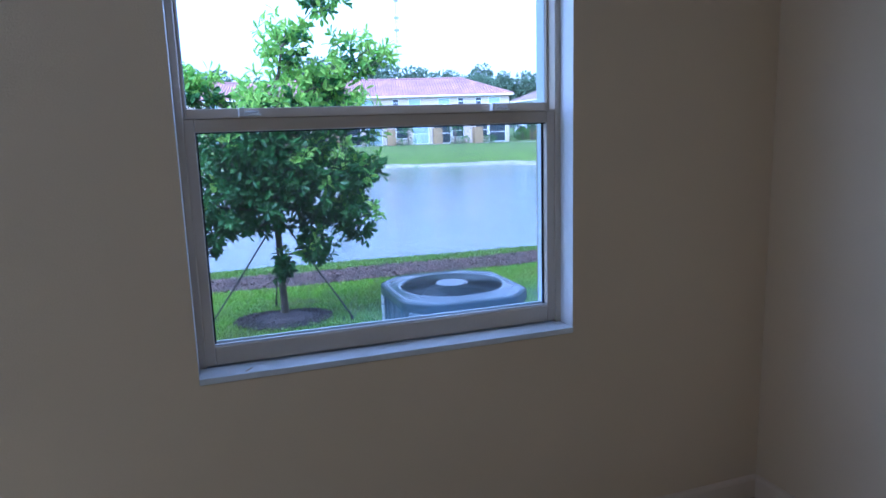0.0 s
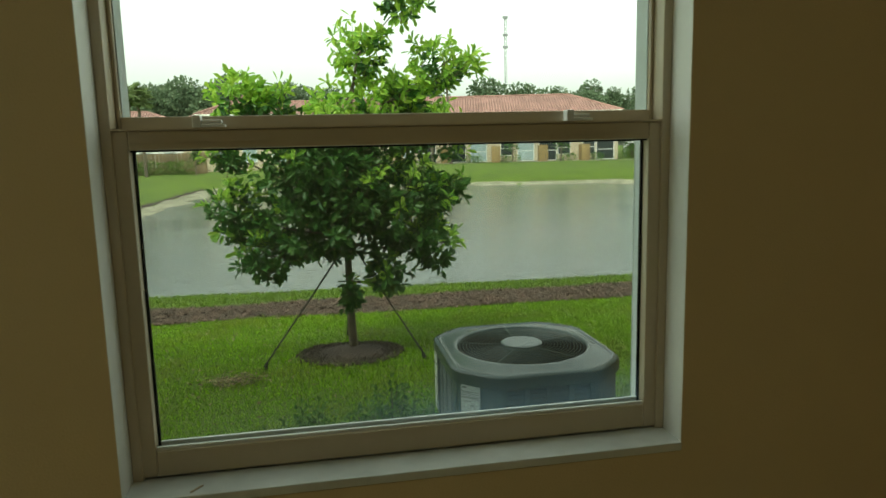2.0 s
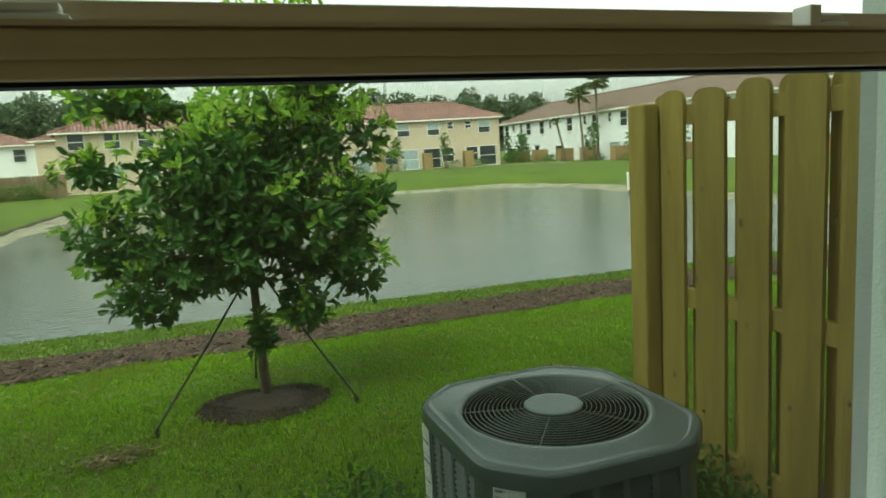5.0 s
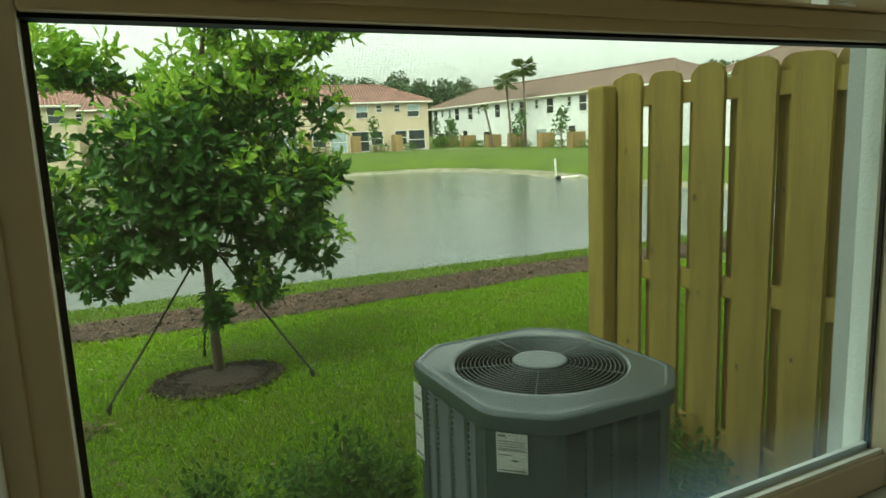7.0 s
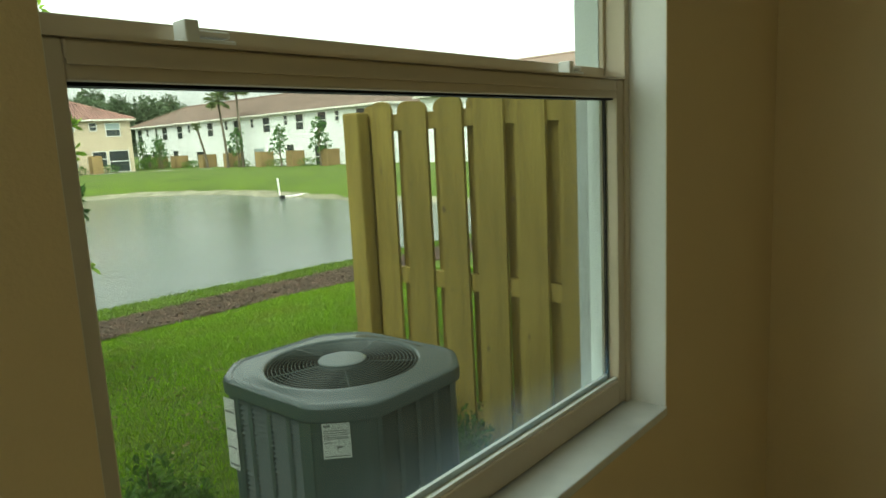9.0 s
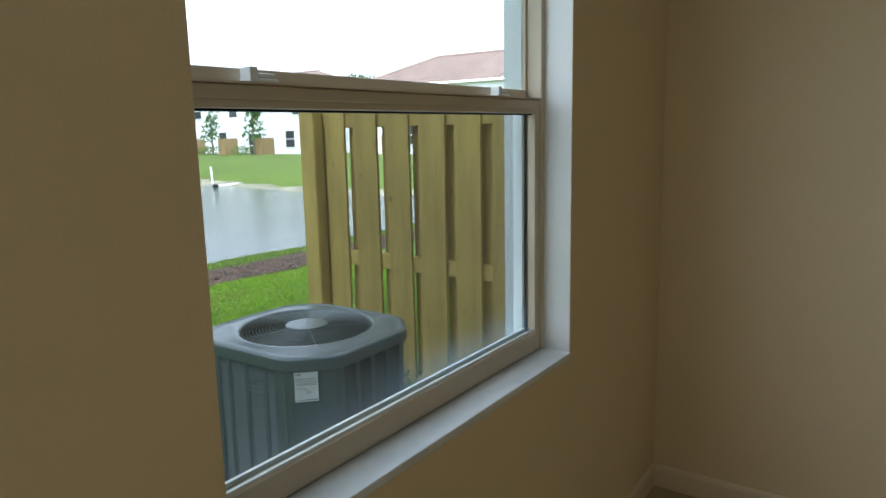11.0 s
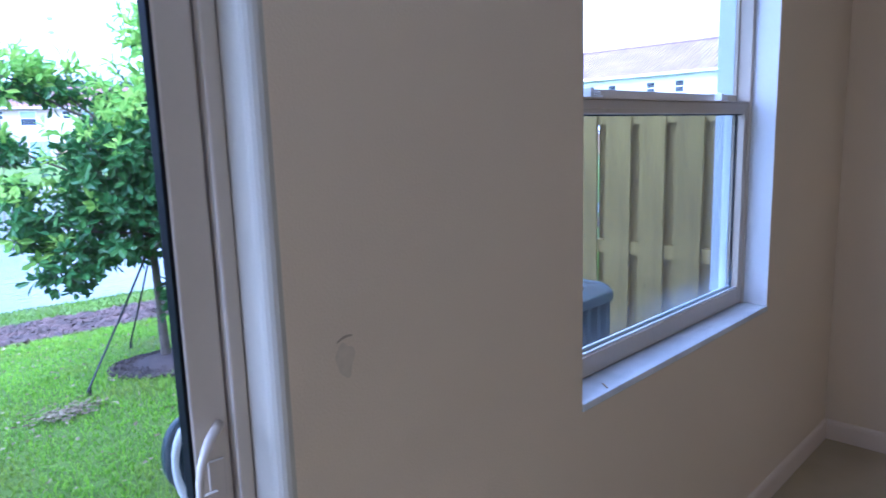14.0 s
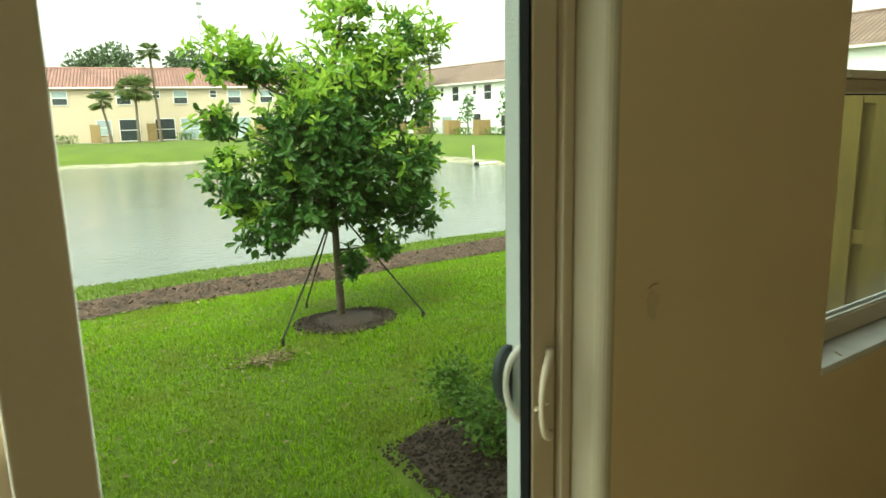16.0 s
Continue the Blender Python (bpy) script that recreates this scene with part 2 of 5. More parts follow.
MULCH = material("brown_mulch", (0.066, 0.042, 0.031), 0.95, (0.03, 0.02, 0.015), 5, 50, 1.0)
CHIP = material("mulch_chip", (0.105, 0.063, 0.045), 0.9, (0.035, 0.026, 0.02), 5, 40, 0.3, random_value=0.45)
DARK_CHIP = material("dark_mulch_chip", (0.06, 0.04, 0.03), 0.95, (0.022, 0.016, 0.012), 5, 40, 0.3, random_value=0.5)
SAND = material("pale_shore_sand", (0.36, 0.33, 0.25), 0.95, (0.13, 0.13, 0.07), 1.3, 12, 0.5)
GRASS = leaf_material("grass_blades", (0.285, 0.475, 0.008), (0.11, 0.23, 0.004), 0.4, 0.5, (0.21, 0.22, 0.03))
BANK_GRASS = leaf_material("bank_grass_blades", (0.17, 0.27, 0.015), (0.07, 0.135, 0.008), 0.4, 0.5, (0.13, 0.16, 0.02))
# crown leaves: dark tone paints the inner shade, bright one daylight and young tips
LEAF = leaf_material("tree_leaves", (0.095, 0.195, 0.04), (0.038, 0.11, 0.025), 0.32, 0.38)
LIT_YOUNG_LEAF = leaf_material("lit_young_tree_leaves", (0.44, 0.60, 0.09), (0.21, 0.40, 0.06), 0.52, 0.4)
SHRUB_LEAF = leaf_material("shrub_leaves", (0.16, 0.28, 0.045), (0.055, 0.135, 0.025), 0.35, 0.45)
# distant leaves paled in the colour, for the haze of the air
HAZED_LEAF = leaf_material("hazed_far_foliage", (0.155, 0.205, 0.115), (0.085, 0.13, 0.07), 0.25, 0.6)
PALM_LEAF = leaf_material("palm_fronds", (0.24, 0.30, 0.12), (0.13, 0.18, 0.07), 0.45, 0.5)
BARK = material("grey_brown_bark", (0.17, 0.13, 0.09), 0.9, (0.09, 0.07, 0.05), 12, 60, 0.8)
PALM_BARK = material("palm_bark", (0.17, 0.135, 0.10), 0.9, (0.10, 0.08, 0.06), 2, 14, 0.6)
# blades blackened too, as they sit in the well's shade
SHADE_BLADE = material("shade_black_fan_blade", (0.007, 0.008, 0.008), 0.9, spec=0.05)
GUARD = material("dark_teal_plastic", (0.012, 0.032, 0.04), 0.45)
STRAP = material("dark_green_strap", (0.02, 0.025, 0.02), 0.7)
YELLOW_STUCCO = material("yellow_stucco", (0.53, 0.435, 0.33), 0.9, (0.50, 0.41, 0.31), 0.4, 6, 0.2)
FAR_WHITE_STUCCO = material("far_white_stucco", (0.78, 0.79, 0.80), 0.9, (0.74, 0.75, 0.76), 0.4, 6, 0.2)
CREAM_TRIM = material("cream_fascia", (0.78, 0.75, 0.68), 0.7)
ROOF_RED = tile_roof_material("terracotta_tiles", (0.33, 0.175, 0.15), (0.20, 0.105, 0.09))
ROOF_BROWN = tile_roof_material("brown_clay_tiles", (0.255, 0.175, 0.14), (0.165, 0.11, 0.087))
FAR_FRAME = material("white_window_frame", (0.75, 0.75, 0.73), 0.5)
FAR_PANE = material("dark_window_pane", (0.035, 0.045, 0.05), 0.08, (0.028, 0.035, 0.04), 0.5, 2, spec=0.6)
BLIND_PANE = material("pale_blind_pane", (0.40, 0.47, 0.50), 0.15, (0.25, 0.32, 0.34), 0.5, 2)
CEDAR = material("orange_fence_boards", (0.31, 0.215, 0.095), 0.85, (0.22, 0.145, 0.065), 1, 8, 0.3, random_value=0.15)
WEATHERED = material("weathered_fence_boards", (0.22, 0.155, 0.085), 0.9, (0.14, 0.10, 0.055), 1, 8, 0.3, random_value=0.3)
SWALE = material("dark_swale_turf", (0.05, 0.078, 0.008), 0.95, (0.035, 0.055, 0.006), 0.8, 9, 0.5)
WATER = water_material()
PVC = material("white_pvc_pipe", (0.78, 0.77, 0.72), 0.4)
MAST_STEEL = material("galvanised_steel", (0.30, 0.31, 0.32), 0.5, metal=0.3)


# ---- mesh helpers ----
def part(name, bm, mat, parent=None, label="", smooth=False):
    """Link a bmesh as ONE mesh object under a thing or a part."""
    me = bpy.data.meshes.new(name)
    bm.to_mesh(me)
    bm.free()
    me.materials.append(mat)
    if smooth:
        me.polygons.foreach_set("use_smooth", [True] * len(me.polygons))
    ob = new(name, me)
    if parent:
        ob.parent = parent
    if label:
        tagged(ob, label)
    return ob


def thing(name, label, category, m=None, group="", kind=""):
    """An Empty at a thing's base."""
    ob = new(name)
    ob.empty_display_size = 0.1
    if m is not None:
        ob.matrix_basis = m
    return tagged(ob, label, category, group, kind)


def box(bm, x0, x1, y0, y1, z0, z1, bevel=0.0):
    vs = bmesh.ops.create_cube(bm, size=1, matrix=Matrix.Translation(((x0 + x1) / 2, (y0 + y1) / 2, (z0 + z1) / 2)) @ Matrix.Diagonal((x1 - x0, y1 - y0, z1 - z0, 1)))["verts"]
    if bevel:
        es = list({e for v in vs for e in v.link_edges})
        bmesh.ops.bevel(bm, geom=es, offset=bevel, segments=2, affect="EDGES", profile=0.5)
    return bm


def boxes(*rows, bevel=0.0):
    bm = bmesh.new()
    for r in rows:
        box(bm, *r, bevel=bevel)
    return bm


def prism(bm, outline, z0, z1):
    """An upright prism over an outline of (x, y)."""
    lo = [bm.verts.new((x, y, z0)) for x, y in outline]
    hi = [bm.verts.new((x, y, z1)) for x, y in outline]
    n = len(outline)
    for i in range(n):
        bm.faces.new((lo[i], lo[(i + 1) % n], hi[(i + 1) % n], hi[i]))
    bm.faces.new(hi)
    bm.faces.new(lo[::-1])
    return bm


def tube(bm, points, radii, sides=8):
    """A tapered tube through points."""
    rings = []
    pts = [Vector(p) for p in points]
    for i, p in enumerate(pts):
        d = (pts[min(i + 1, len(pts) - 1)] - pts[max(i - 1, 0)]).normalized()
        a = d.orthogonal().normalized() if abs(d.z) < 0.99 else Vector((1, 0, 0))
        b = d.cross(a).normalized()
        a = b.cross(d)
        rings.append([bm.verts.new(p + radii[i] * (math.cos(k * 2 * math.pi / sides) * a + math.sin(k * 2 * math.pi / sides) * b)) for k in range(sides)])
    for r, q in zip(rings, rings[1:]):
        best = min(range(sides), key=lambda s: sum((r[k].co - q[(k + s) % sides].co).length for k in range(sides)))
        for k in range(sides):
            bm.faces.new((r[k], r[(k + 1) % sides], q[(k + 1 + best) % sides], q[(k + best) % sides]))
    bm.faces.new(rings[0][::-1])
    bm.faces.new(rings[-1])
    bmesh.ops.recalc_face_normals(bm, faces=bm.faces[:])
    return bm


def mesh_object(name, verts, faces, mat, parent=None):
    me = bpy.data.meshes.new(name)
    me.from_pydata(verts, [], faces)
    me.materials.append(mat)
    ob = new(name, me)
    if parent:
        ob.parent = parent
    return ob


def leaf_mesh(name, places, dirs, ups, length, width, mat, parent=None, rng=None):
    """Many leaves in one mesh: six-cornered blades folded on the midrib."""
    n = len(places)
    d = dirs / np.linalg.norm(dirs, axis=1, keepdims=True)
    s = np.cross(d, ups)
    s /= np.maximum(np.linalg.norm(s, axis=1, keepdims=True), 1e-6)
    u = np.cross(s, d)
    L = (length * rng.uniform(0.7, 1.25, n))[:, None]
    W = (width * rng.uniform(0.75, 1.2, n))[:, None]
    p = places
    v = np.stack([p, p + d * L * 0.35 + s * W * 0.40 + u * W * 0.12, p + d * L * 0.74 + s * W * 0.5 + u * W * 0.08, p + d * L - u * L * 0.1,
                  p + d * L * 0.74 - s * W * 0.5 + u * W * 0.08, p + d * L * 0.35 - s * W * 0.40 + u * W * 0.12], axis=1).reshape(-1, 3)
    base = (np.arange(n) * 6)[:, None]
    f = np.concatenate([base + np.array([[0, 1, 2, 3]]), base + np.array([[0, 3, 4, 5]])], axis=0)
    return mesh_object(name, v.tolist(), f.tolist(), mat, parent)


# ---- the lie of the land ----
WATER_Z = -1.0
POND = [(-7.0, 14.6), (-3.5, 13.3), (2, 12.95), (9.4, 12.5), (19, 12.4), (21.5, 18), (21.6, 27), (22.3, 33), (22.8, 38), (21.8, 42.5), (20, 45),
        (11.5, 47.2), (9, 47.6), (3.2, 49.8), (-3, 51.5), (-7.0, 50.5), (-7.3, 43), (-7.6, 28.4), (-7.7, 21.4)]


def pond_distance(x, y):
    """Metres outside the pond's edge; negative inside."""
    x, y = np.asarray(x, float), np.asarray(y, float)
    best = np.full(x.shape, 1e9)
    inside = np.zeros(x.shape, bool)
    for (ax, ay), (bx, by) in zip(POND, POND[1:] + POND[:1]):
        dx, dy = bx - ax, by - ay
        t = np.clip(((x - ax) * dx + (y - ay) * dy) / (dx * dx + dy * dy), 0, 1)
        best = np.minimum(best, np.hypot(x - ax - t * dx, y - ay - t * dy))
        crosses = (ay > y) != (by > y)
        with np.errstate(divide="ignore", invalid="ignore"):
            inside ^= crosses & (x < (bx - ax) * (y - ay) / (by - ay if by != ay else 1e-9) + ax)
    return np.where(inside, -best, best)


def land(x, y):
    """The height of the ground."""
    x, y = np.asarray(x, float), np.asarray(y, float)
    d = pond_distance(x, y)
    h = np.interp(d, [-6, 0, 1.0, 3.1, 4.0, 6.5, 60], [-2.4, WATER_Z, -0.72, -0.42, -0.37, -0.12, -0.1])
    rise = np.clip((y - 0.9 * x - 22) / 20, 0, 1) * np.clip((d - 2) / 20, 0, 1)
    ripple = 0.012 * np.sin(x * 2.1 + y) * np.sin(y * 1.7 - 0.6 * x)
    return h + 0.1 * rise + np.where((y > 4.5) & (d > 0.2), ripple, 0)


def ground_sheet():
    near = np.arange(-9, 12.01, 0.3)
    xs = np.concatenate([-9 - np.geomspace(0.5, 900, 45)[::-1], near, 12 + np.geomspace(0.4, 900, 60)])
    ys = np.concatenate([2 - np.geomspace(0.5, 500, 20)[::-1], np.arange(2, 15.01, 0.25), 15 + np.geomspace(0.3, 900, 95)])
    X, Y = np.meshgrid(xs, ys)
    Z = land(X, Y)
    v = np.stack([X, Y, Z], -1).reshape(-1, 3)
    nx = len(xs)
    i = (np.arange(len(ys) - 1)[:, None] * nx + np.arange(nx - 1)[None]).reshape(-1)
    f = np.stack([i, i + 1, i + 1 + nx, i + nx], -1)
    ob = mesh_object("ground", v.tolist(), f.tolist(), LAWN_SOIL)
    ob.data.polygons.foreach_set("use_smooth", [True] * len(ob.data.polygons))
    return tagged(ob, "mown green lawn sloping down to the pond", "lawn", kind="structure")


ground_sheet()
bm = bmesh.new()
bm.faces.new([bm.verts.new((x + (1.5 if x > 0 else -1.5), y + (3 if y > 40 else -1.5 if y < 16 else 0), WATER_Z)) for x, y in POND])
tagged(part("water", bm, WATER), "grey rippled pond water under an overcast sky", "pond", kind="structure")


def shore_band(name, points, inner, outer, mat, label, category, lift=0.012, kind="structure", rough=0.6, uneven=0.35):
    """A strip of ground along a line of (x, y), from inner to outer metres off it to its left."""
    line = []
    for (ax, ay), (bx, by) in zip(points, points[1:]):
        n = max(2, int(math.hypot(bx - ax, by - ay) / 0.5))
        line += [(ax + (bx - ax) * k / n, ay + (by - ay) * k / n) for k in range(n)]
    line.append(points[-1])
    rows = []
    for i, (x, y) in enumerate(line):
        ax, ay = line[max(i - 2, 0)]
        bx, by = line[min(i + 2, len(line) - 1)]
        s = math.hypot(bx - ax, by - ay)
        nx, ny = -(by - ay) / s, (bx - ax) / s
        w = noise.noise((x * rough, y * rough, 3.1)) * uneven * (outer - inner)
        rows.append([(x + nx * o, y + ny * o) for o in np.linspace(inner, outer + w, 5)])
    flat = np.array(rows).reshape(-1, 2)
    z = land(flat[:, 0], flat[:, 1]) + lift
    v = np.column_stack([flat, z])
    f = [(i * 5 + k, i * 5 + k + 1, i * 5 + 6 + k, i * 5 + 5 + k) for i in range(len(line) - 1) for k in range(4)]
    return tagged(mesh_object(name, v.tolist(), f, mat), label, category, kind=kind)


def sand_bank(points, wide, flat, label, lip=False):
    """Sand along a line whose left side is water: it tops the water unevenly and sinks under it."""
    line = []
    for (ax, ay), (bx, by) in zip(points, points[1:]):
        n = max(2, int(math.hypot(bx - ax, by - ay) / 0.3))
        line += [(ax + (bx - ax) * k / n, ay + (by - ay) * k / n) for k in range(n)]
    line.append(points[-1])
    across = np.concatenate([np.linspace(0.75, 0.0, 5), -np.linspace(0.15, wide, 12)])
    v = []
    for i, (x, y) in enumerate(line):
        ax, ay = line[max(i - 5, 0)]
        bx, by = line[min(i + 5, len(line) - 1)]
        q = math.hypot(bx - ax, by - ay)
        nx, ny = -(by - ay) / q, (bx - ax) / q
        for o in across:
            p, r = x - nx * o, y - ny * o
            bumps = noise.noise((p * 0.45, r * 0.45, 1.7)) + 0.6 * noise.noise((p * 1.6, r * 1.6, 4.2)) + 0.3 * noise.noise((p * 5, r * 5, 2.2))
            if o > 0:
                z = float(land(p, r)) + 0.035 + 0.045 * bumps - 0.16 * max(0, o - 0.35)
            else:
                z = WATER_Z + 0.05 + 0.075 * bumps + o * flat
            v.append((p, r, z))
    m = len(across)
    f = [(i * m + k, i * m + k + 1, i * m + m + 1 + k, i * m + m + k) for i in range(len(line) - 1) for k in range(m - 1)]
    ob = mesh_object("shore_sand", v, f, SAND)
    ob.data.polygons.foreach_set("use_smooth", [True] * len(f))
    return tagged(ob, label, "shore", kind="structure")


sand_bank(POND[5:17], 0.8, 0.12, "pale eroded sand along the far pond shore")
sand_bank([(-7.0, 50), (-7.3, 43), (-7.6, 28.4), (-7.7, 21.4), (-7.3, 17), (-6.6, 14.8), (-5.2, 13.9)], 2.2, 0.085, "broad pale sand flats on the pond's side bank")
shore_band("bank_edge", [(-7.0, 50), (-7.3, 43), (-7.6, 28.4), (-7.7, 21.4), (-7.3, 17)], -0.5, -0.72, MULCH, "dark eroded soil edge above the sand", "bank", 0.03, rough=0.9, uneven=0.9)
shore_band("mulch_strip", [(14, 8.56), (6, 8.58), (0, 8.62), (-9, 8.62)], 0.0, -1.2, MULCH, "strip of brown bark mulch across the lawn", "mulch bed", 0.015)
shore_band("swale", [(-17.5, 30), (-16.9, 45.5), (-16.9, 51), (-16.0, 57)], -0.4, 0.4, SWALE, "dark grassy swale across the far lawn", "swale", 0.03)
shore_band("pavement", [(-40, 50), (-24, 58), (-14, 66), (2, 74.0), (14, 71.4), (32, 67.6), (36, 62)], -0.5, 0.5, CONCRETE, "pale concrete path along the far houses", "path", 0.03)

# ---- the room ----
WX0, WX1, SILL_Z, HEAD_Z = -0.165, 1.165, 0.885, 2.45     # window opening
DX0, DX1, DOOR_Z = -2.99, -1.075, 2.41                     # sliding door opening
LEFT, RIGHT, BACK, IN, OUT, TOP = -3.7, 2.08, -3.6, 2.0, 2.215, 2.75

wall = boxes((LEFT - 0.15, DX0, IN, OUT, -0.2, TOP), (DX0, DX1 + 0.03, IN, OUT, DOOR_Z, TOP), (DX1 + 0.03, WX0, IN, OUT, -0.2, TOP),
             (WX0, WX1, IN, OUT, -0.2, SILL_Z - 0.022), (WX0, WX1, IN, OUT, HEAD_Z, TOP), (WX1, RIGHT + 0.15, IN, OUT, -0.2, TOP))
# rounded drywall corner beside the sliding door
arc = [(DX1 + 0.03 - 0.03 * math.sin(a), IN + 0.03 - 0.03 * math.cos(a)) for a in np.linspace(0, math.pi / 2, 7)] + [(DX1, OUT), (DX1 + 0.03, OUT)]
wall_north = tagged(part("wall_north", wall, WALL_PAINT), "plain beige painted wall with a window and a sliding door", "wall", kind="structure")
tagged(part("door_reveal", prism(bmesh.new(), arc, -0.2, DOOR_Z), SHADED_REVEAL), "rounded reveal beside the sliding door, shade painted in", "reveal", kind="structure")
tagged(part("wall_east", boxes((RIGHT, RIGHT + 0.15, BACK, IN, -0.2, TOP)), WALL_PAINT), "plain beige painted side wall", "wall", kind="structure")
tagged(part("wall_west", boxes((LEFT - 0.15, LEFT, BACK, IN, -0.2, TOP)), WALL_PAINT), "plain beige painted side wall", "wall", kind="structure")
tagged(part("wall_south", boxes((LEFT - 0.15, RIGHT + 0.15, BACK - 0.15, BACK, -0.2, TOP)), WALL_PAINT), "plain beige painted back wall", "wall", kind="structure")
tagged(part("floor", boxes((LEFT, RIGHT, BACK, IN, -0.2, 0.0)), CARPET), "beige low-pile carpet", "floor", kind="structure")
tagged(part("ceiling", boxes((LEFT - 0.15, RIGHT + 0.15, BACK - 0.15, OUT, TOP, TOP + 0.2)), CEILING_PAINT), "white painted ceiling", "ceiling", kind="structure")
# wall carried up and sideways out of view, to shade the ground beside it
tagged(part("exterior_stucco", boxes((LEFT - 9, DX0 - 0.02, OUT, OUT + 0.02, -0.2, 5.6), (DX1, WX0 - 0.0, OUT, OUT + 0.02, -0.2, 5.6), (WX0, WX1, OUT, OUT + 0.02, -0.2, SILL_Z - 0.03),
                                     (WX0, WX1, OUT, OUT + 0.02, HEAD_Z, 5.6), (WX1, 14.0, OUT, OUT + 0.02, -0.2, 5.6), (DX0 - 0.02, DX1, OUT, OUT + 0.02, DOOR_Z, 5.6)), STUCCO),
       "rough white stucco outside wall, unseen reach added to block sky", "wall", kind="structure")
# unseen overhang, added to cut the sky's light near the house
tagged(part("eaves", boxes((LEFT - 9.4, 14.4, OUT - 4.0, OUT + 0.5, 5.6, 5.75)), STUCCO), "unseen white eaves added to block sky light", "eaves", kind="structure")


def baseboard(x0, x1, y0, y1, along_x):
    bm = bmesh.new()
    d = 0.013
    prof = [(0, 0), (d, 0), (d, 0.082), (d * 0.75, 0.094), (d * 0.35, 0.1), (0, 0.102)]
    ends = []
    for e in (0, 1):
        ring = []
        for o, z in prof:
            ring.append(bm.verts.new(((x0, x1)[e], y0 - o, z) if along_x else (x0 - o, (y0, y1)[e], z)))
        ends.append(ring)
    for k in range(len(prof)):
        bm.faces.new((ends[0][k], ends[0][(k + 1) % 6], ends[1][(k + 1) % 6], ends[1][k]))
    bm.faces.new(ends[0])
    bm.faces.new(ends[1][::-1])
    bmesh.ops.recalc_face_normals(bm, faces=bm.faces[:])
    return tagged(part("baseboard", bm, BASE_PAINT), "off-white painted baseboard along the wall", "baseboard", kind="structure")


baseboard(DX1 + 0.04, RIGHT, IN, IN, True)
baseboard(RIGHT, RIGHT, BACK, IN - 0.013, False)


# ---- the single-hung window ----
def hung_window():
    w = thing("window_1", "off-white vinyl single-hung window, closed, with insect screen", "window", kind="structure")
    part("window_reveal", boxes((WX0, WX0 + 0.0012, IN + 0.002, 2.10, SILL_Z, HEAD_Z), (WX1 - 0.0012, WX1, IN + 0.002, 2.10, SILL_Z, HEAD_Z), (WX0, WX1, IN + 0.002, 2.10, HEAD_Z - 0.0012, HEAD_Z)), TRIM_PAINT, w, "white painted drywall reveal")
    part("window_sill", boxes((WX0, WX1, IN - 0.004, 2.105, SILL_Z - 0.02, SILL_Z + 0.002), bevel=0.003), SILL_STONE, w, "pale polished marble sill")
    # fixed frame
    f = 0.024
    part("window_frame", boxes((WX0, WX0 + f, 2.092, 2.20, SILL_Z, HEAD_Z), (WX1 - f, WX1, 2.092, 2.20, SILL_Z, HEAD_Z), (WX0 + f, WX1 - f, 2.092, 2.20, HEAD_Z - f, HEAD_Z), (WX0 + f, WX1 - f, 2.14, 2.20, SILL_Z, SILL_Z + 0.02), bevel=0.003), VINYL, w)
    part("outer_return", boxes((WX1 - 0.035, WX1 - 0.002, 2.155, 2.218, SILL_Z - 0.03, HEAD_Z), (WX0 + 0.002, WX0 + 0.035, 2.155, 2.218, SILL_Z - 0.03, HEAD_Z)), STUCCO, w, "white stucco outer return")
    part("outer_sill", boxes((WX0 + 0.03, WX1 - 0.035, 2.155, 2.235, SILL_Z - 0.03, SILL_Z - 0.004), bevel=0.004), STUCCO, w)
    # lower sash, on the room side
    gx0, gx1, gz0, gz1 = -0.11, 1.11, 0.953, 1.648
    sx0, sx1 = WX0 + f - 0.004, WX1 - f + 0.004
    ya, yb = 2.098, 2.138
    low = part("lower_sash", boxes((sx0, gx0, ya, yb, SILL_Z + 0.006, 1.690), (gx1, sx1, ya, yb, SILL_Z + 0.006, 1.690), (gx0, gx1, ya, yb, SILL_Z + 0.006, gz0), (gx0, gx1, ya, yb, gz1, 1.690), bevel=0.003), VINYL, w)
    part("pull_rail", boxes((gx0, gx1, ya - 0.005, ya, 1.664, 1.670), (sx0, sx1, ya - 0.006, ya + 0.02, 1.6905, 1.695)), VINYL, low)
    part("glazing_bead", boxes((gx0, gx1, ya + 0.006, ya + 0.014, gz0, gz0 + 0.008), (gx0, gx1, yb - 0.010, yb - 0.002, gz0, gz0 + 0.012)), WHITE_VINYL, low, "bright white glazing bead")
    part("gasket", boxes((gx1 - 0.006, gx1, 2.1275, 2.134, gz0, gz1), (gx0, gx0 + 0.006, 2.1275, 2.134, gz0, gz1), (gx0, gx1, ya + 0.010, yb - 0.004, gz1 - 0.004, gz1)), GASKET, low, "black rubber gasket")
    g = part("pane", boxes((gx0, gx1, 2.123, 2.127, gz0, gz1)), MISTED_GLASS, low, "clear glass pane")
    g.visible_shadow = False
    # upper sash, fixed, on the outside
    up = part("upper_sash", boxes((sx0 + 0.004, -0.132, 2.142, 2.172, 1.68, HEAD_Z - f), (1.132, sx1 - 0.004, 2.142, 2.172, 1.68, HEAD_Z - f), (-0.132, 1.132, 2.142, 2.172, 1.68, 1.722), (-0.132, 1.132, 2.142, 2.172, HEAD_Z - f - 0.03, HEAD_Z - f), bevel=0.003), VINYL, w)
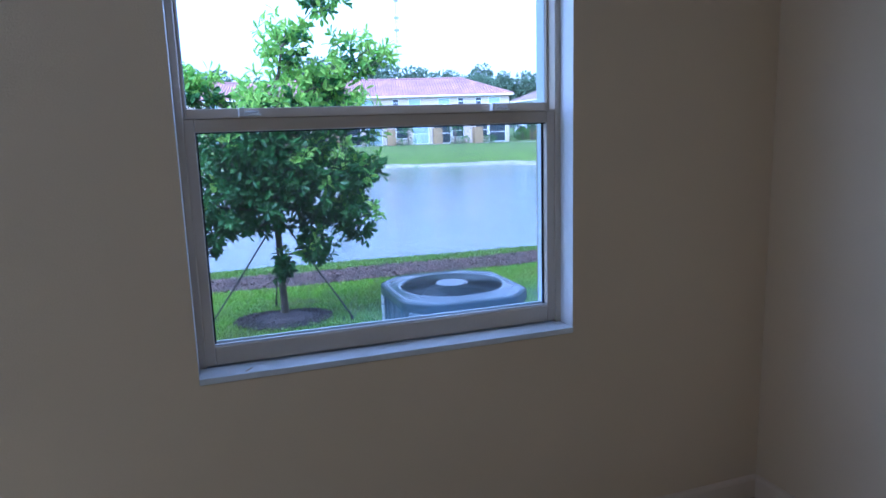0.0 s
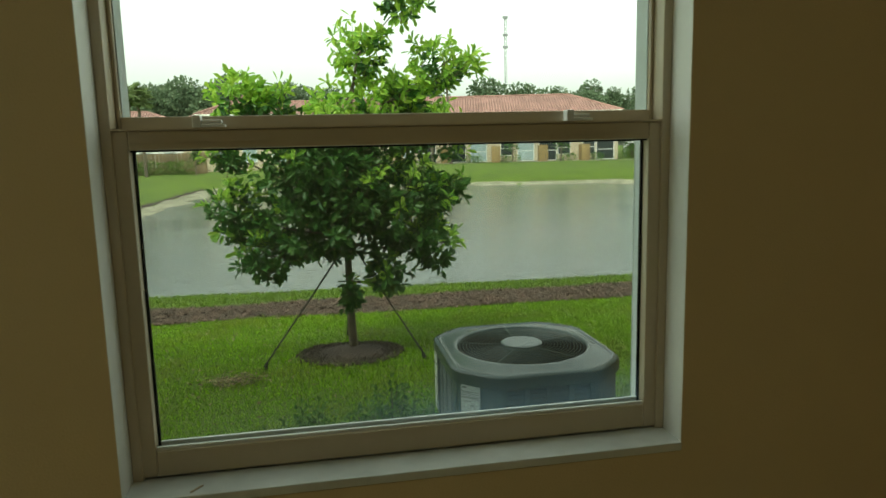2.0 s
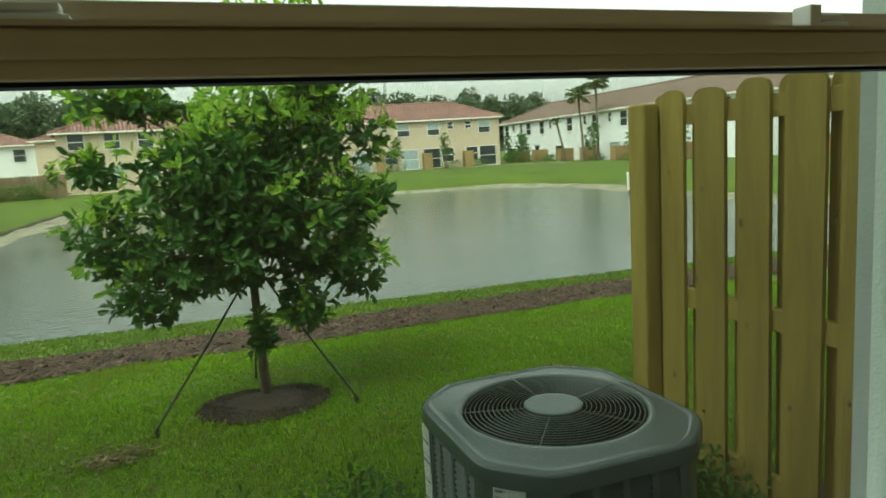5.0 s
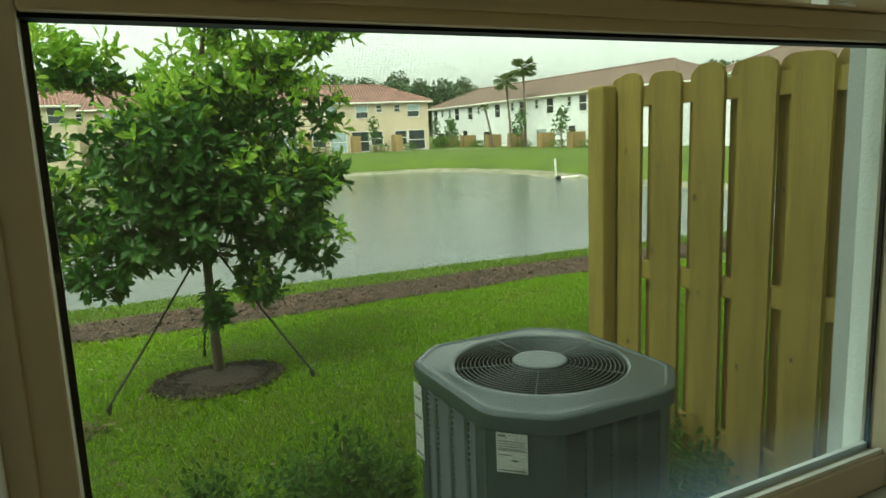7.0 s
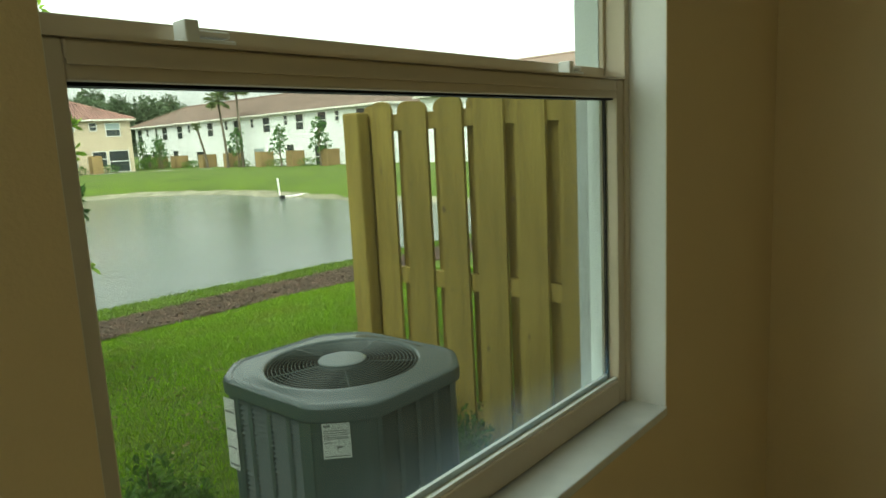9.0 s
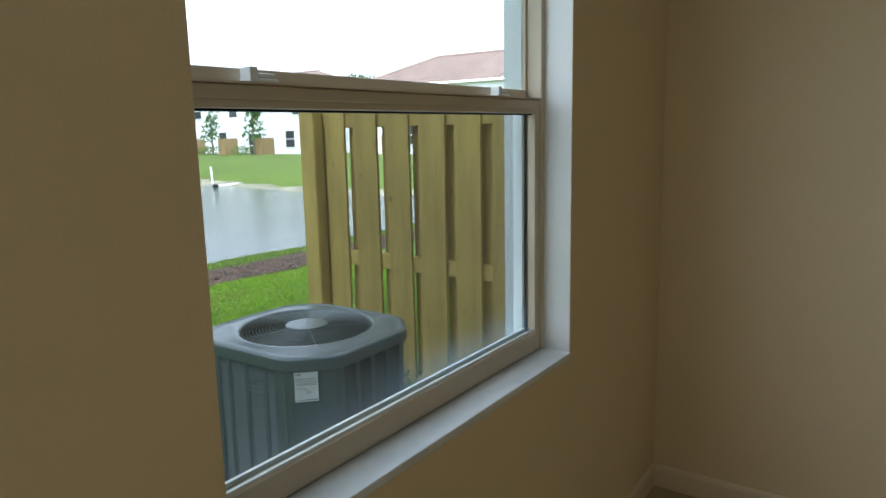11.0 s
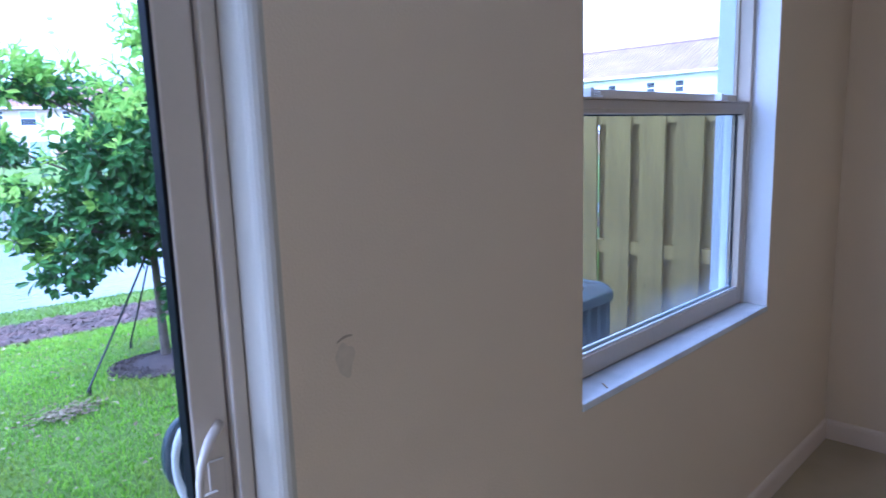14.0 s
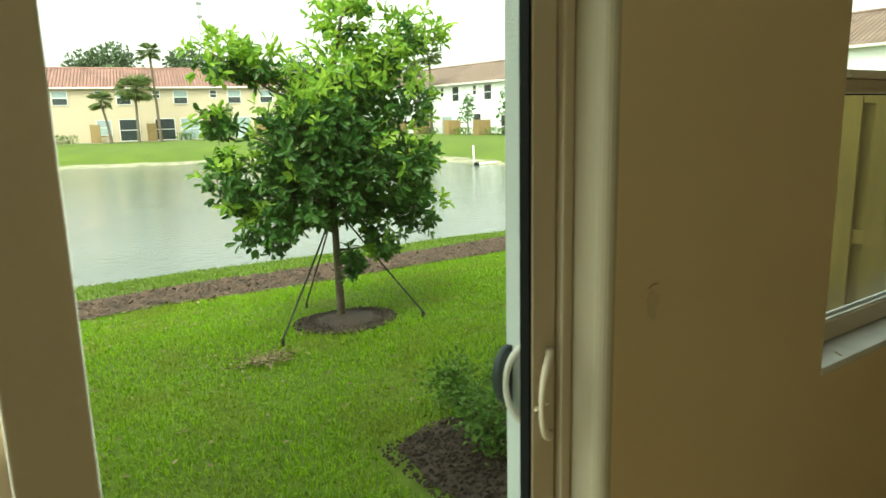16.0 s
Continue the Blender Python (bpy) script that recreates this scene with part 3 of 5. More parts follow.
    g = part("pane", boxes((-0.132, 1.132, 2.155, 2.159, 1.722, HEAD_Z - f - 0.03)), CLEAR_GLASS, up, "clear glass pane")
    g.visible_shadow = False
    scr = part("insect_screen", boxes((-0.115, 1.115, 2.1785, 2.179, 0.925, 1.675)), SCREEN, w, "dark fine insect screen")
    scr.visible_shadow = False
    for cx in (0.06, 0.93):
        bm = boxes((cx - 0.035, cx + 0.035, 2.104, 2.130, 1.695, 1.702), (cx - 0.034, cx - 0.016, 2.100, 2.128, 1.695, 1.722), (cx - 0.016, cx + 0.028, 2.106, 2.124, 1.704, 1.712), bevel=0.002)
        part("sash_lock", bm, WHITE_VINYL, low, "white sash lock")
    return w


hung_window()
bm = boxes((-0.03, 0.005, 2.02, 2.025, SILL_Z + 0.0025, SILL_Z + 0.0045))
bmesh.ops.rotate(bm, verts=bm.verts[:], cent=(-0.014, 2.024, SILL_Z), matrix=Matrix.Rotation(0.9, 3, "Z"))
tagged(part("masking_scrap", bm, SCUFF), "thin grey scrap of film lying on the marble sill", "scrap")


# ---- the sliding door ----
def slider():
    d = thing("door_1", "off-white vinyl sliding glass door, closed, with two panels", "sliding door", kind="structure")
    f0, f1 = 2.085, 2.20
    part("door_frame", boxes((DX1 - 0.03, DX1 - 0.001, f0, f1, 0, DOOR_Z), (DX0, DX0 + 0.03, f0, f1, 0, DOOR_Z), (DX0 + 0.03, DX1 - 0.03, f0, f1, DOOR_Z - 0.035, DOOR_Z), (DX0 + 0.03, DX1 - 0.03, f0, f1, -0.05, 0.03), bevel=0.004), VINYL, d)
    part("outer_jamb", boxes((-1.145, -1.106, 2.165, 2.215, 0, DOOR_Z), (DX0 + 0.002, DX0 + 0.05, 2.165, 2.215, 0, DOOR_Z)), STUCCO, d, "white outer jamb")
    a0, a1, st, mid = -2.073, -1.110, -1.174, -1.973
    ya, yb = 2.100, 2.135
    pan = part("sliding_panel", boxes((st, a1, ya, yb, 0.03, DOOR_Z - 0.035), (a0, mid, ya - 0.004, yb, 0.03, DOOR_Z - 0.035), (mid, st, ya, yb, 0.03, 0.13), (mid, st, ya, yb, DOOR_Z - 0.12, DOOR_Z - 0.035), bevel=0.004), VINYL, d)
    part("gasket", boxes((st - 0.007, st, ya + 0.004, yb - 0.004, 0.13, DOOR_Z - 0.12)), GASKET, pan, "black rubber gasket")
    g = part("pane", boxes((mid, st, 2.118, 2.122, 0.13, DOOR_Z - 0.12)), CLEAR_GLASS, pan, "clear glass pane")
    g.visible_shadow = False
    fix = part("fixed_panel", boxes((-2.09, -2.0, 2.142, 2.172, 0.03, DOOR_Z - 0.035), (DX0 + 0.03, DX0 + 0.11, 2.142, 2.172, 0.03, DOOR_Z - 0.035), (DX0 + 0.11, -2.09, 2.142, 2.172, 0.03, 0.13), (DX0 + 0.11, -2.09, 2.142, 2.172, DOOR_Z - 0.12, DOOR_Z - 0.035), bevel=0.004), VINYL, d)
    g = part("pane", boxes((DX0 + 0.11, -2.09, 2.155, 2.159, 0.13, DOOR_Z - 0.12)), CLEAR_GLASS, fix, "clear glass pane")
    g.visible_shadow = False

    # bowed pull handles, inside and outside
    def bow(y0, out, x, lean):
        pts, rad = [], []
        for k in range(13):
            a = math.pi * k / 12
            pts.append((x - lean * math.sin(a), y0 + out * math.sin(a) ** 0.7, 1.038 + 0.092 * math.cos(a)))
            rad.append(0.0065 + 0.003 * abs(math.cos(a)))
        return tube(bmesh.new(), pts, rad, 8)
    part("pull_handle", bow(ya - 0.002, -0.045, -1.128, 0.064), VINYL, pan, "white bowed inside pull handle", True)
    bm = boxes((-1.155, -1.125, ya - 0.006, ya, 1.0, 1.07), bevel=0.002)
    box(bm, -1.190, -1.152, ya - 0.03, ya - 0.022, 1.020, 1.027)
    part("thumb_latch", bm, VINYL, pan, "small off-white thumb latch")
    part("pull_handle", bow(yb, 0.050, -1.128, 0.046), WHITE_VINYL, pan, "white bowed outside pull handle", True)
    bm = bmesh.new()
    tube(bm, [(0, yb + 0.060, 0), (0, yb + 0.082, 0), (0, yb + 0.088, 0)], [0.074, 0.072, 0.064], 28)
    bmesh.ops.scale(bm, vec=(0.66, 1, 1.0), verts=bm.verts[:])
    bmesh.ops.translate(bm, vec=(-1.138, 0, 1.045), verts=bm.verts[:])
    part("handle_guard", bm, GUARD, pan, "dark rounded guard behind the outside handle", True)


slider()

bm = bmesh.new()
for k in range(9):
    a = k / 8
    x = -0.945 + 0.035 * a
    bm.verts.new((x, IN - 0.0012, 1.247 + 0.006 * a + 0.003 * math.sin(a * 3)))
    bm.verts.new((x, IN - 0.0012, 1.250 + 0.006 * a + 0.005 * math.sin(a * 3.1)))
bm.verts.ensure_lookup_table()
for k in range(8):
    bm.faces.new((bm.verts[2 * k], bm.verts[2 * k + 2], bm.verts[2 * k + 3], bm.verts[2 * k + 1]))
smear = bmesh.new()
smear.faces.new([smear.verts.new((0.02 * math.cos(2 * math.pi * k / 24) * (1 + 0.2 * math.sin(2 * math.pi * k / 8)), 0.032 * math.sin(2 * math.pi * k / 24) * (1 + 0.15 * math.sin(2 * math.pi * k / 6)), 0)) for k in range(24)])
bmesh.ops.rotate(smear, verts=smear.verts[:], matrix=Matrix.Rotation(math.pi / 2, 3, "X"))
bmesh.ops.translate(smear, verts=smear.verts[:], vec=(-0.928, IN - 0.001, 1.212))
tagged(part("smudge", smear, SMUDGE), "faint grey smudge on the beige painted wall", "smudge", kind="structure")
tagged(part("scuff_mark", bm, SCUFF), "short dark scuff on the beige painted wall", "scuff", kind="structure")


# ---- the condenser outside ----
def octagon(cx, cy, hx, hy, c, n=4):
    """A rectangle with rounded corners."""
    pts = []
    for sx, sy, a0 in ((1, 1, 0), (-1, 1, 90), (-1, -1, 180), (1, -1, 270)):
        for k in range(n + 1):
            a = radians(a0 + 90 * k / n)
            pts.append((cx + sx * (hx - c) + c * math.cos(a), cy + sy * (hy - c) + c * math.sin(a)))
    return pts


def cabinet_outline(hx, hy, cut, n):
    """A rectangle with cut, softened corners, seen from its centre."""
    pts = []
    for k in range(n):
        t = 2 * math.pi * k / n
        x, y = abs(math.cos(t)), abs(math.sin(t))
        q = ((x / hx) ** 30 + (y / hy) ** 30 + ((x + y) / (hx + hy - cut)) ** 30) ** (-1 / 30)
        pts.append((math.cos(t) * q, math.sin(t) * q))
    return pts


def condenser():
    cx, cy, hx, hy, base, top = 1.088, 3.130, 0.335, 0.368, -0.06, 0.822
    ac = thing("condenser_unit", "grey steel air-conditioner condenser unit on the ground outside", "air conditioner")
    part("pad", prism(bmesh.new(), octagon(cx, cy, hx + 0.05, hy + 0.05, 0.05), -0.13, base), CONCRETE, ac, "pale concrete pad")
    bm = bmesh.new()
    ring = cabinet_outline(hx, hy, 0.135, 48)
    walls = [[bm.verts.new((cx + q * x, cy + q * y, z)) for x, y in ring] for q, z in ((0.9, base + 0.01), (0.9, top - 0.06), (0.84, top - 0.06), (0.84, base + 0.01))]
    for a, b in zip(walls, walls[1:] + walls[:1]):
        for k in range(48):
            bm.faces.new((a[k], a[(k + 1) % 48], b[(k + 1) % 48], b[k]))
    bmesh.ops.recalc_face_normals(bm, faces=bm.faces[:])
    part("coil", bm, COIL, ac, "dark condenser coil behind louvres")
    # cap: stepped and rounded, with the round fan opening
    bm = bmesh.new()
    R = 0.262
    prof = [(0.986, top - 0.054), (1.002, top - 0.052), (1.004, top - 0.048), (1.004, top - 0.016), (1.001, top - 0.009), (0.992, top - 0.0045), (0.975, top - 0.0025), (0.952, top - 0.0005), (0.935, top + 0.000), (0.928, top - 0.003), (0.918, top - 0.0035), (0.88, top - 0.003)]
    out = cabinet_outline(hx, hy, 0.135, 96)
    rings = [[bm.verts.new((cx + x * s, cy + y * s, z)) for x, y in out] for s, z in prof]
    circ = []
    for r, z in ((R + 0.028, top + 0.004), (R + 0.012, top + 0.006), (R + 0.002, top + 0.001), (R + 0.001, top - 0.008)):
        circ.append([bm.verts.new((cx + r * math.cos(math.atan2(y, x)), cy + r * math.sin(math.atan2(y, x)), z)) for x, y in out])
    # upright skirt split off in the darker grey, painting its shade
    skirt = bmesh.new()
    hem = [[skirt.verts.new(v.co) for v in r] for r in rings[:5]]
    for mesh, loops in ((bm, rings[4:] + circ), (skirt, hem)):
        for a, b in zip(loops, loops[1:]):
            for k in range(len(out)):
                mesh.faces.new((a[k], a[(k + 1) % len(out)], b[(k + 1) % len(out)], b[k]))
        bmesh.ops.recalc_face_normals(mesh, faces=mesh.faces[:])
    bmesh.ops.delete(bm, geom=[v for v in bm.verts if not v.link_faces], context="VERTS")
    cap = part("cap", bm, SKYLIT_CAP, ac, "grey stamped steel cap, sky light painted in", True)
    part("cap_skirt", skirt, GREY_STEEL, cap, "grey skirt of the cap, shade painted in", True)
    # corner posts and base
    shell = [(0.966 * x, 0.966 * y) for x, y in cabinet_outline(hx, hy, 0.135, 96)]
    part("base_rail", prism(bmesh.new(), [(cx + x, cy + y) for x, y in shell], base, base + 0.07), GREY_STEEL, ac)
    for q in range(4):
        seg = [(x, y) for k, (x, y) in enumerate(shell) if abs((k * 360 / 96 - 45 - 90 * q + 180) % 360 - 180) < 20]
        if q == 3:
            seg = sorted(seg, key=lambda p: math.atan2(p[1], p[0]))
        bm = prism(bmesh.new(), [(cx + x, cy + y) for x, y in seg] + [(cx + 0.94 * x, cy + 0.94 * y) for x, y in seg[::-1]], base + 0.05, top - 0.050)
        bmesh.ops.recalc_face_normals(bm, faces=bm.faces[:])
        part("corner_panel", bm, GREY_STEEL, ac)
    # louvred sides: mullions and slats
    for side in range(4):
        half = (hx if side % 2 == 0 else hy) - 0.165
        off = 0.966 * (hy if side % 2 == 0 else hx)
        m = Matrix.Translation((cx, cy, 0)) @ Matrix.Rotation(side * math.pi / 2, 4, "Z")
        for k in range(5):
            x = -half + 2 * half * k / 4
            bm = boxes((x - 0.010, x + 0.010, -off + 0.003, -off + 0.02, base + 0.06, top - 0.050))
            bm.transform(m)
            part("mullion", bm, GREY_STEEL, ac)
        bm = bmesh.new()
        for k in range(42):
            z = base + 0.078 + k * (top - 0.058 - base - 0.078) / 42
            v = [bm.verts.new(p) for p in ((-half, -off + 0.002, z), (half, -off + 0.002, z), (half, -off + 0.013, z + 0.0105), (-half, -off + 0.013, z + 0.0105), (-half, -off + 0.010, z - 0.001), (half, -off + 0.010, z - 0.001))]
            bm.faces.new(v[:4])
            bm.faces.new((v[4], v[5], v[1], v[0]))
        bm.transform(m)
        part("louvre", bm, GREY_STEEL, ac)
    # fan guard
    bm = bmesh.new()
    for k in range(13):
        r = 0.096 + k * (R - 0.006 - 0.096) / 12
        z = top + 0.010 - 0.012 * (r / R) ** 2
        n = 40
        a = [bm.verts.new((cx + (r + 0.0014) * math.cos(2 * math.pi * j / n), cy + (r + 0.0014) * math.sin(2 * math.pi * j / n), z)) for j in range(n)]
        b = [bm.verts.new((cx + (r - 0.0014) * math.cos(2 * math.pi * j / n), cy + (r - 0.0014) * math.sin(2 * math.pi * j / n), z)) for j in range(n)]
        c = [bm.verts.new((cx + r * math.cos(2 * math.pi * j / n), cy + r * math.sin(2 * math.pi * j / n), z + 0.0020)) for j in range(n)]
        for j in range(n):
            q = (j + 1) % n
            bm.faces.new((a[j], a[q], c[q], c[j]))
            bm.faces.new((c[j], c[q], b[q], b[j]))
            bm.faces.new((b[j], b[q], a[q], a[j]))
    for k in range(5):
        t = 0.3 + k * 2 * math.pi / 5
        tube(bm, [(cx + 0.07 * math.cos(t), cy + 0.07 * math.sin(t), top + 0.004), (cx + (R + 0.016) * math.cos(t), cy + (R + 0.016) * math.sin(t), top + 0.003)], [0.002, 0.002], 6)
    part("fan_guard", bm, DARK_STEEL, ac, "dark wire fan guard")
    bm = bmesh.new()
    tube(bm, [(cx, cy, top + 0.001), (cx, cy, top + 0.012), (cx, cy, top + 0.015)], [0.086, 0.086, 0.080], 32)
    part("hub_cap", bm, SKYLIT_CAP, ac, "round grey motor cap, sky light painted in")
    bm = bmesh.new()
    n = 48
    a = [bm.verts.new((cx + (R + 0.001) * math.cos(2 * math.pi * j / n), cy + (R + 0.001) * math.sin(2 * math.pi * j / n), top - 0.008)) for j in range(n)]
    b = [bm.verts.new((v.co.x, v.co.y, top - 0.300)) for v in a]
    for j in range(n):
        bm.faces.new((a[j], b[j], b[(j + 1) % n], a[(j + 1) % n]))
    # shroud, well floor and blades carry the recess's shade in their colour
    part("fan_shroud", bm, SHADE_BLACK, ac, "fan shroud, the well's shade painted in")
    part("fan_well", prism(bmesh.new(), [(cx + (R - 0.003) * math.cos(k * math.pi / 16), cy + (R - 0.003) * math.sin(k * math.pi / 16)) for k in range(32)], top - 0.305, top - 0.300), SHADE_VOID, ac)
    bm = bmesh.new()
    for k in range(4):
        t = 0.5 + k * math.pi / 2
        c, s = math.cos(t), math.sin(t)
        v = [bm.verts.new((cx + r * c - w * s, cy + r * s + w * c, top - 0.085 + z)) for r, w, z in ((0.05, -0.05, 0.012), (0.235, -0.09, 0.012), (0.235, 0.05, -0.012), (0.05, 0.04, -0.012))]
        bm.faces.new(v)
    bmesh.ops.solidify(bm, geom=bm.faces[:], thickness=0.002)
    part("fan_blades", bm, SHADE_BLADE, ac)
    # stickers: rating plate on the corner panel, tall label on the side
    def plate(cxp, cyp, ang, w, z0, z1, rows):
        m = Matrix.Translation((cxp, cyp, 0)) @ Matrix.Rotation(ang, 4, "Z")
        st = part("sticker", boxes((-w / 2, w / 2, -0.002, 0, z0, z1)), STICKER, ac, "white printed sticker")
        st.matrix_basis = m
        for a, b, c, d in rows:
            part("print", boxes((-w / 2 + a * w, -w / 2 + b * w, -0.0032, -0.0021, z0 + c * (z1 - z0), z0 + d * (z1 - z0))), INK, st, "grey unreadable print")
    lines = [(0.06, 0.3, 0.90, 0.95)] + [(0.06, 0.9, 0.60 - 0.0 + k * 0.06, 0.615 + k * 0.06) for k in range(4)] + [(0.06, 0.94, 0.56, 0.575), (0.06, 0.5, 0.44, 0.455), (0.5, 0.7, 0.30, 0.34), (0.06, 0.94, 0.05, 0.075)]
    plate(cx - 0.2805, cy - 0.2805, radians(-45), 0.083, 0.658, 0.768, lines)
    plate(cx - 0.966 * hx - 0.001, cy + 0.213, radians(-90), 0.062, 0.50, 0.752, [(0.1, 0.9, 0.05, 0.08), (0.1, 0.9, 0.3, 0.32), (0.1, 0.9, 0.55, 0.58), (0.1, 0.9, 0.8, 0.83)])
    bm = bmesh.new()
    tube(bm, [(cx - hx + 0.03, cy - 0.1, 0.0), (cx - hx - 0.06, cy - 0.12, 0.02), (cx - hx - 0.08, cy - 0.3, -0.04), (cx - hx + 0.05, OUT + 0.03, -0.02), (cx - hx + 0.05, OUT + 0.02, 0.25)], [0.014] * 5, 8)
    part("refrigerant_line", bm, PVC, ac, "pale insulated refrigerant line", True)


condenser()


# ---- the shadow-box fence ----
def fence():
    fx, pitch, wide, thick = 2.24, 0.230, 0.150, 0.018
    f = thing("fence", "new yellow pine shadow-box fence with rounded picket tops", "fence")
    ground_z = -0.13
    def picket(z1):
        w = wide / 2
        pts = [(-w, 0), (w, 0), (w, z1 - 0.045), (w - 0.012, z1 - 0.018), (w - 0.035, z1 - 0.004), (0, z1), (-w + 0.035, z1 - 0.004), (-w + 0.012, z1 - 0.018), (-w, z1 - 0.045)]
        bm = bmesh.new()
        a = [bm.verts.new((0, y, z)) for y, z in pts]
        b = [bm.verts.new((thick, y, z)) for y, z in pts]
        for k in range(len(pts)):
            bm.faces.new((a[k], b[k], b[(k + 1) % len(pts)], a[(k + 1) % len(pts)]))
        bm.faces.new(a)
        bm.faces.new(b[::-1])
        bmesh.ops.recalc_face_normals(bm, faces=bm.faces[:])
        return bm
    first = part("picket", picket(1.785 - ground_z - 0.03), PINE, f)
    mesh = first.data
    # room-side pickets, then those behind the rails, which fill the gaps
    rows = [(fx, y, w) for y, w in ((4.035, 1.03), (3.79, 1.16), (3.545, 1.08), (3.32, 1.16), (3.083, 1.08), (2.85, 1.1), (2.61, 1.1), (2.375, 1.1))]
    rows += [(fx + thick + 0.040, y, w) for y, w in ((4.145, 0.9), (3.89, 1.06), (3.632, 1.06), (3.402, 1.1), (3.172, 1.06), (2.937, 1.06), (2.70, 1.06), (2.47, 1.06), (2.30, 0.9))]
    for k, (x, y, w) in enumerate(rows):
        ob = first if k == 0 else new("picket", mesh)
        ob.parent = f
        ob.matrix_basis = pose(x, y, ground_z + 0.03 + random.uniform(-0.012, 0.008), random.uniform(-0.4, 0.4), 0, random.uniform(-0.8, 0.8)) @ Matrix.Diagonal((1, w, 1, 1))
    for z in (0.10, 0.800, 1.632):
        part("rail", boxes((fx + thick + 0.001, fx + thick + 0.039, 2.24, 4.25, z, z + 0.088), bevel=0.003), PINE, f)
    bm = boxes((fx - 0.080, fx + 0.010, 4.128, 4.250, ground_z - 0.2, 1.742), bevel=0.012)
    part("post", bm, PINE, f, "square end post standing proud of the pickets")
    for py, pz, r in ((4.05, 1.42, 0.012), (4.03, 0.46, 0.015), (3.83, 1.35, 0.011), (3.61, 1.22, 0.018), (3.58, 0.8, 0.010), (3.36, 0.52, 0.012), (3.18, 1.28, 0.013), (3.11, 0.62, 0.012), (2.90, 1.1, 0.010), (3.87, 0.95, 0.009)):
        bm = bmesh.new()
        tube(bm, [(fx - 0.0012, py, pz), (fx + 0.003, py, pz)], [r, r], 12)
        bmesh.ops.scale(bm, vec=(1, 0.7, 1), space=Matrix.Translation((0, -py, 0)), verts=bm.verts[:])
        part("knot", bm, PINE_KNOT, f)


fence()


# ---- planting ----
rng = np.random.default_rng(5)


def cloud_dirs(n):
    d = rng.normal(size=(n, 3))
    return d / np.linalg.norm(d, axis=1, keepdims=True)


TREE = Vector((0.53, 6.42, -0.12))
# lobes of the crown: centre and radii
LOBES = [(0.50, 6.45, 1.45, 0.62, 0.62, 0.62), (0.30, 6.35, 1.05, 0.62, 0.6, 0.38), (0.95, 6.35, 1.15, 0.48, 0.5, 0.42), (0.65, 6.55, 2.0, 0.45, 0.45, 0.38),
         (-0.38, 6.35, 1.15, 0.26, 0.30, 0.26), (-0.12, 6.25, 0.78, 0.30, 0.30, 0.20), (1.25, 6.25, 0.82, 0.26, 0.30, 0.24), (-0.35, 6.5, 2.10, 0.30, 0.26, 0.19), (-0.05, 6.5, 2.05, 0.24, 0.22, 0.2),
         (0.70, 6.45, 2.48, 0.28, 0.26, 0.28), (1.42, 6.5, 2.36, 0.36, 0.30, 0.25), (1.08, 6.5, 2.15, 0.22, 0.22, 0.22), (1.08, 6.45, 2.88, 0.26, 0.20, 0.19), (0.86, 6.2, 0.62, 0.22, 0.20, 0.18), (1.25, 6.5, 1.78, 0.36, 0.34, 0.34), (0.51, 6.14, 0.45, 0.07, 0.07, 0.14), (-0.42, 6.4, 1.62, 0.17, 0.15, 0.12), (1.38, 6.4, 1.30, 0.2, 0.2, 0.16), (0.2, 6.1, 1.5, 0.5, 0.3, 0.4)]


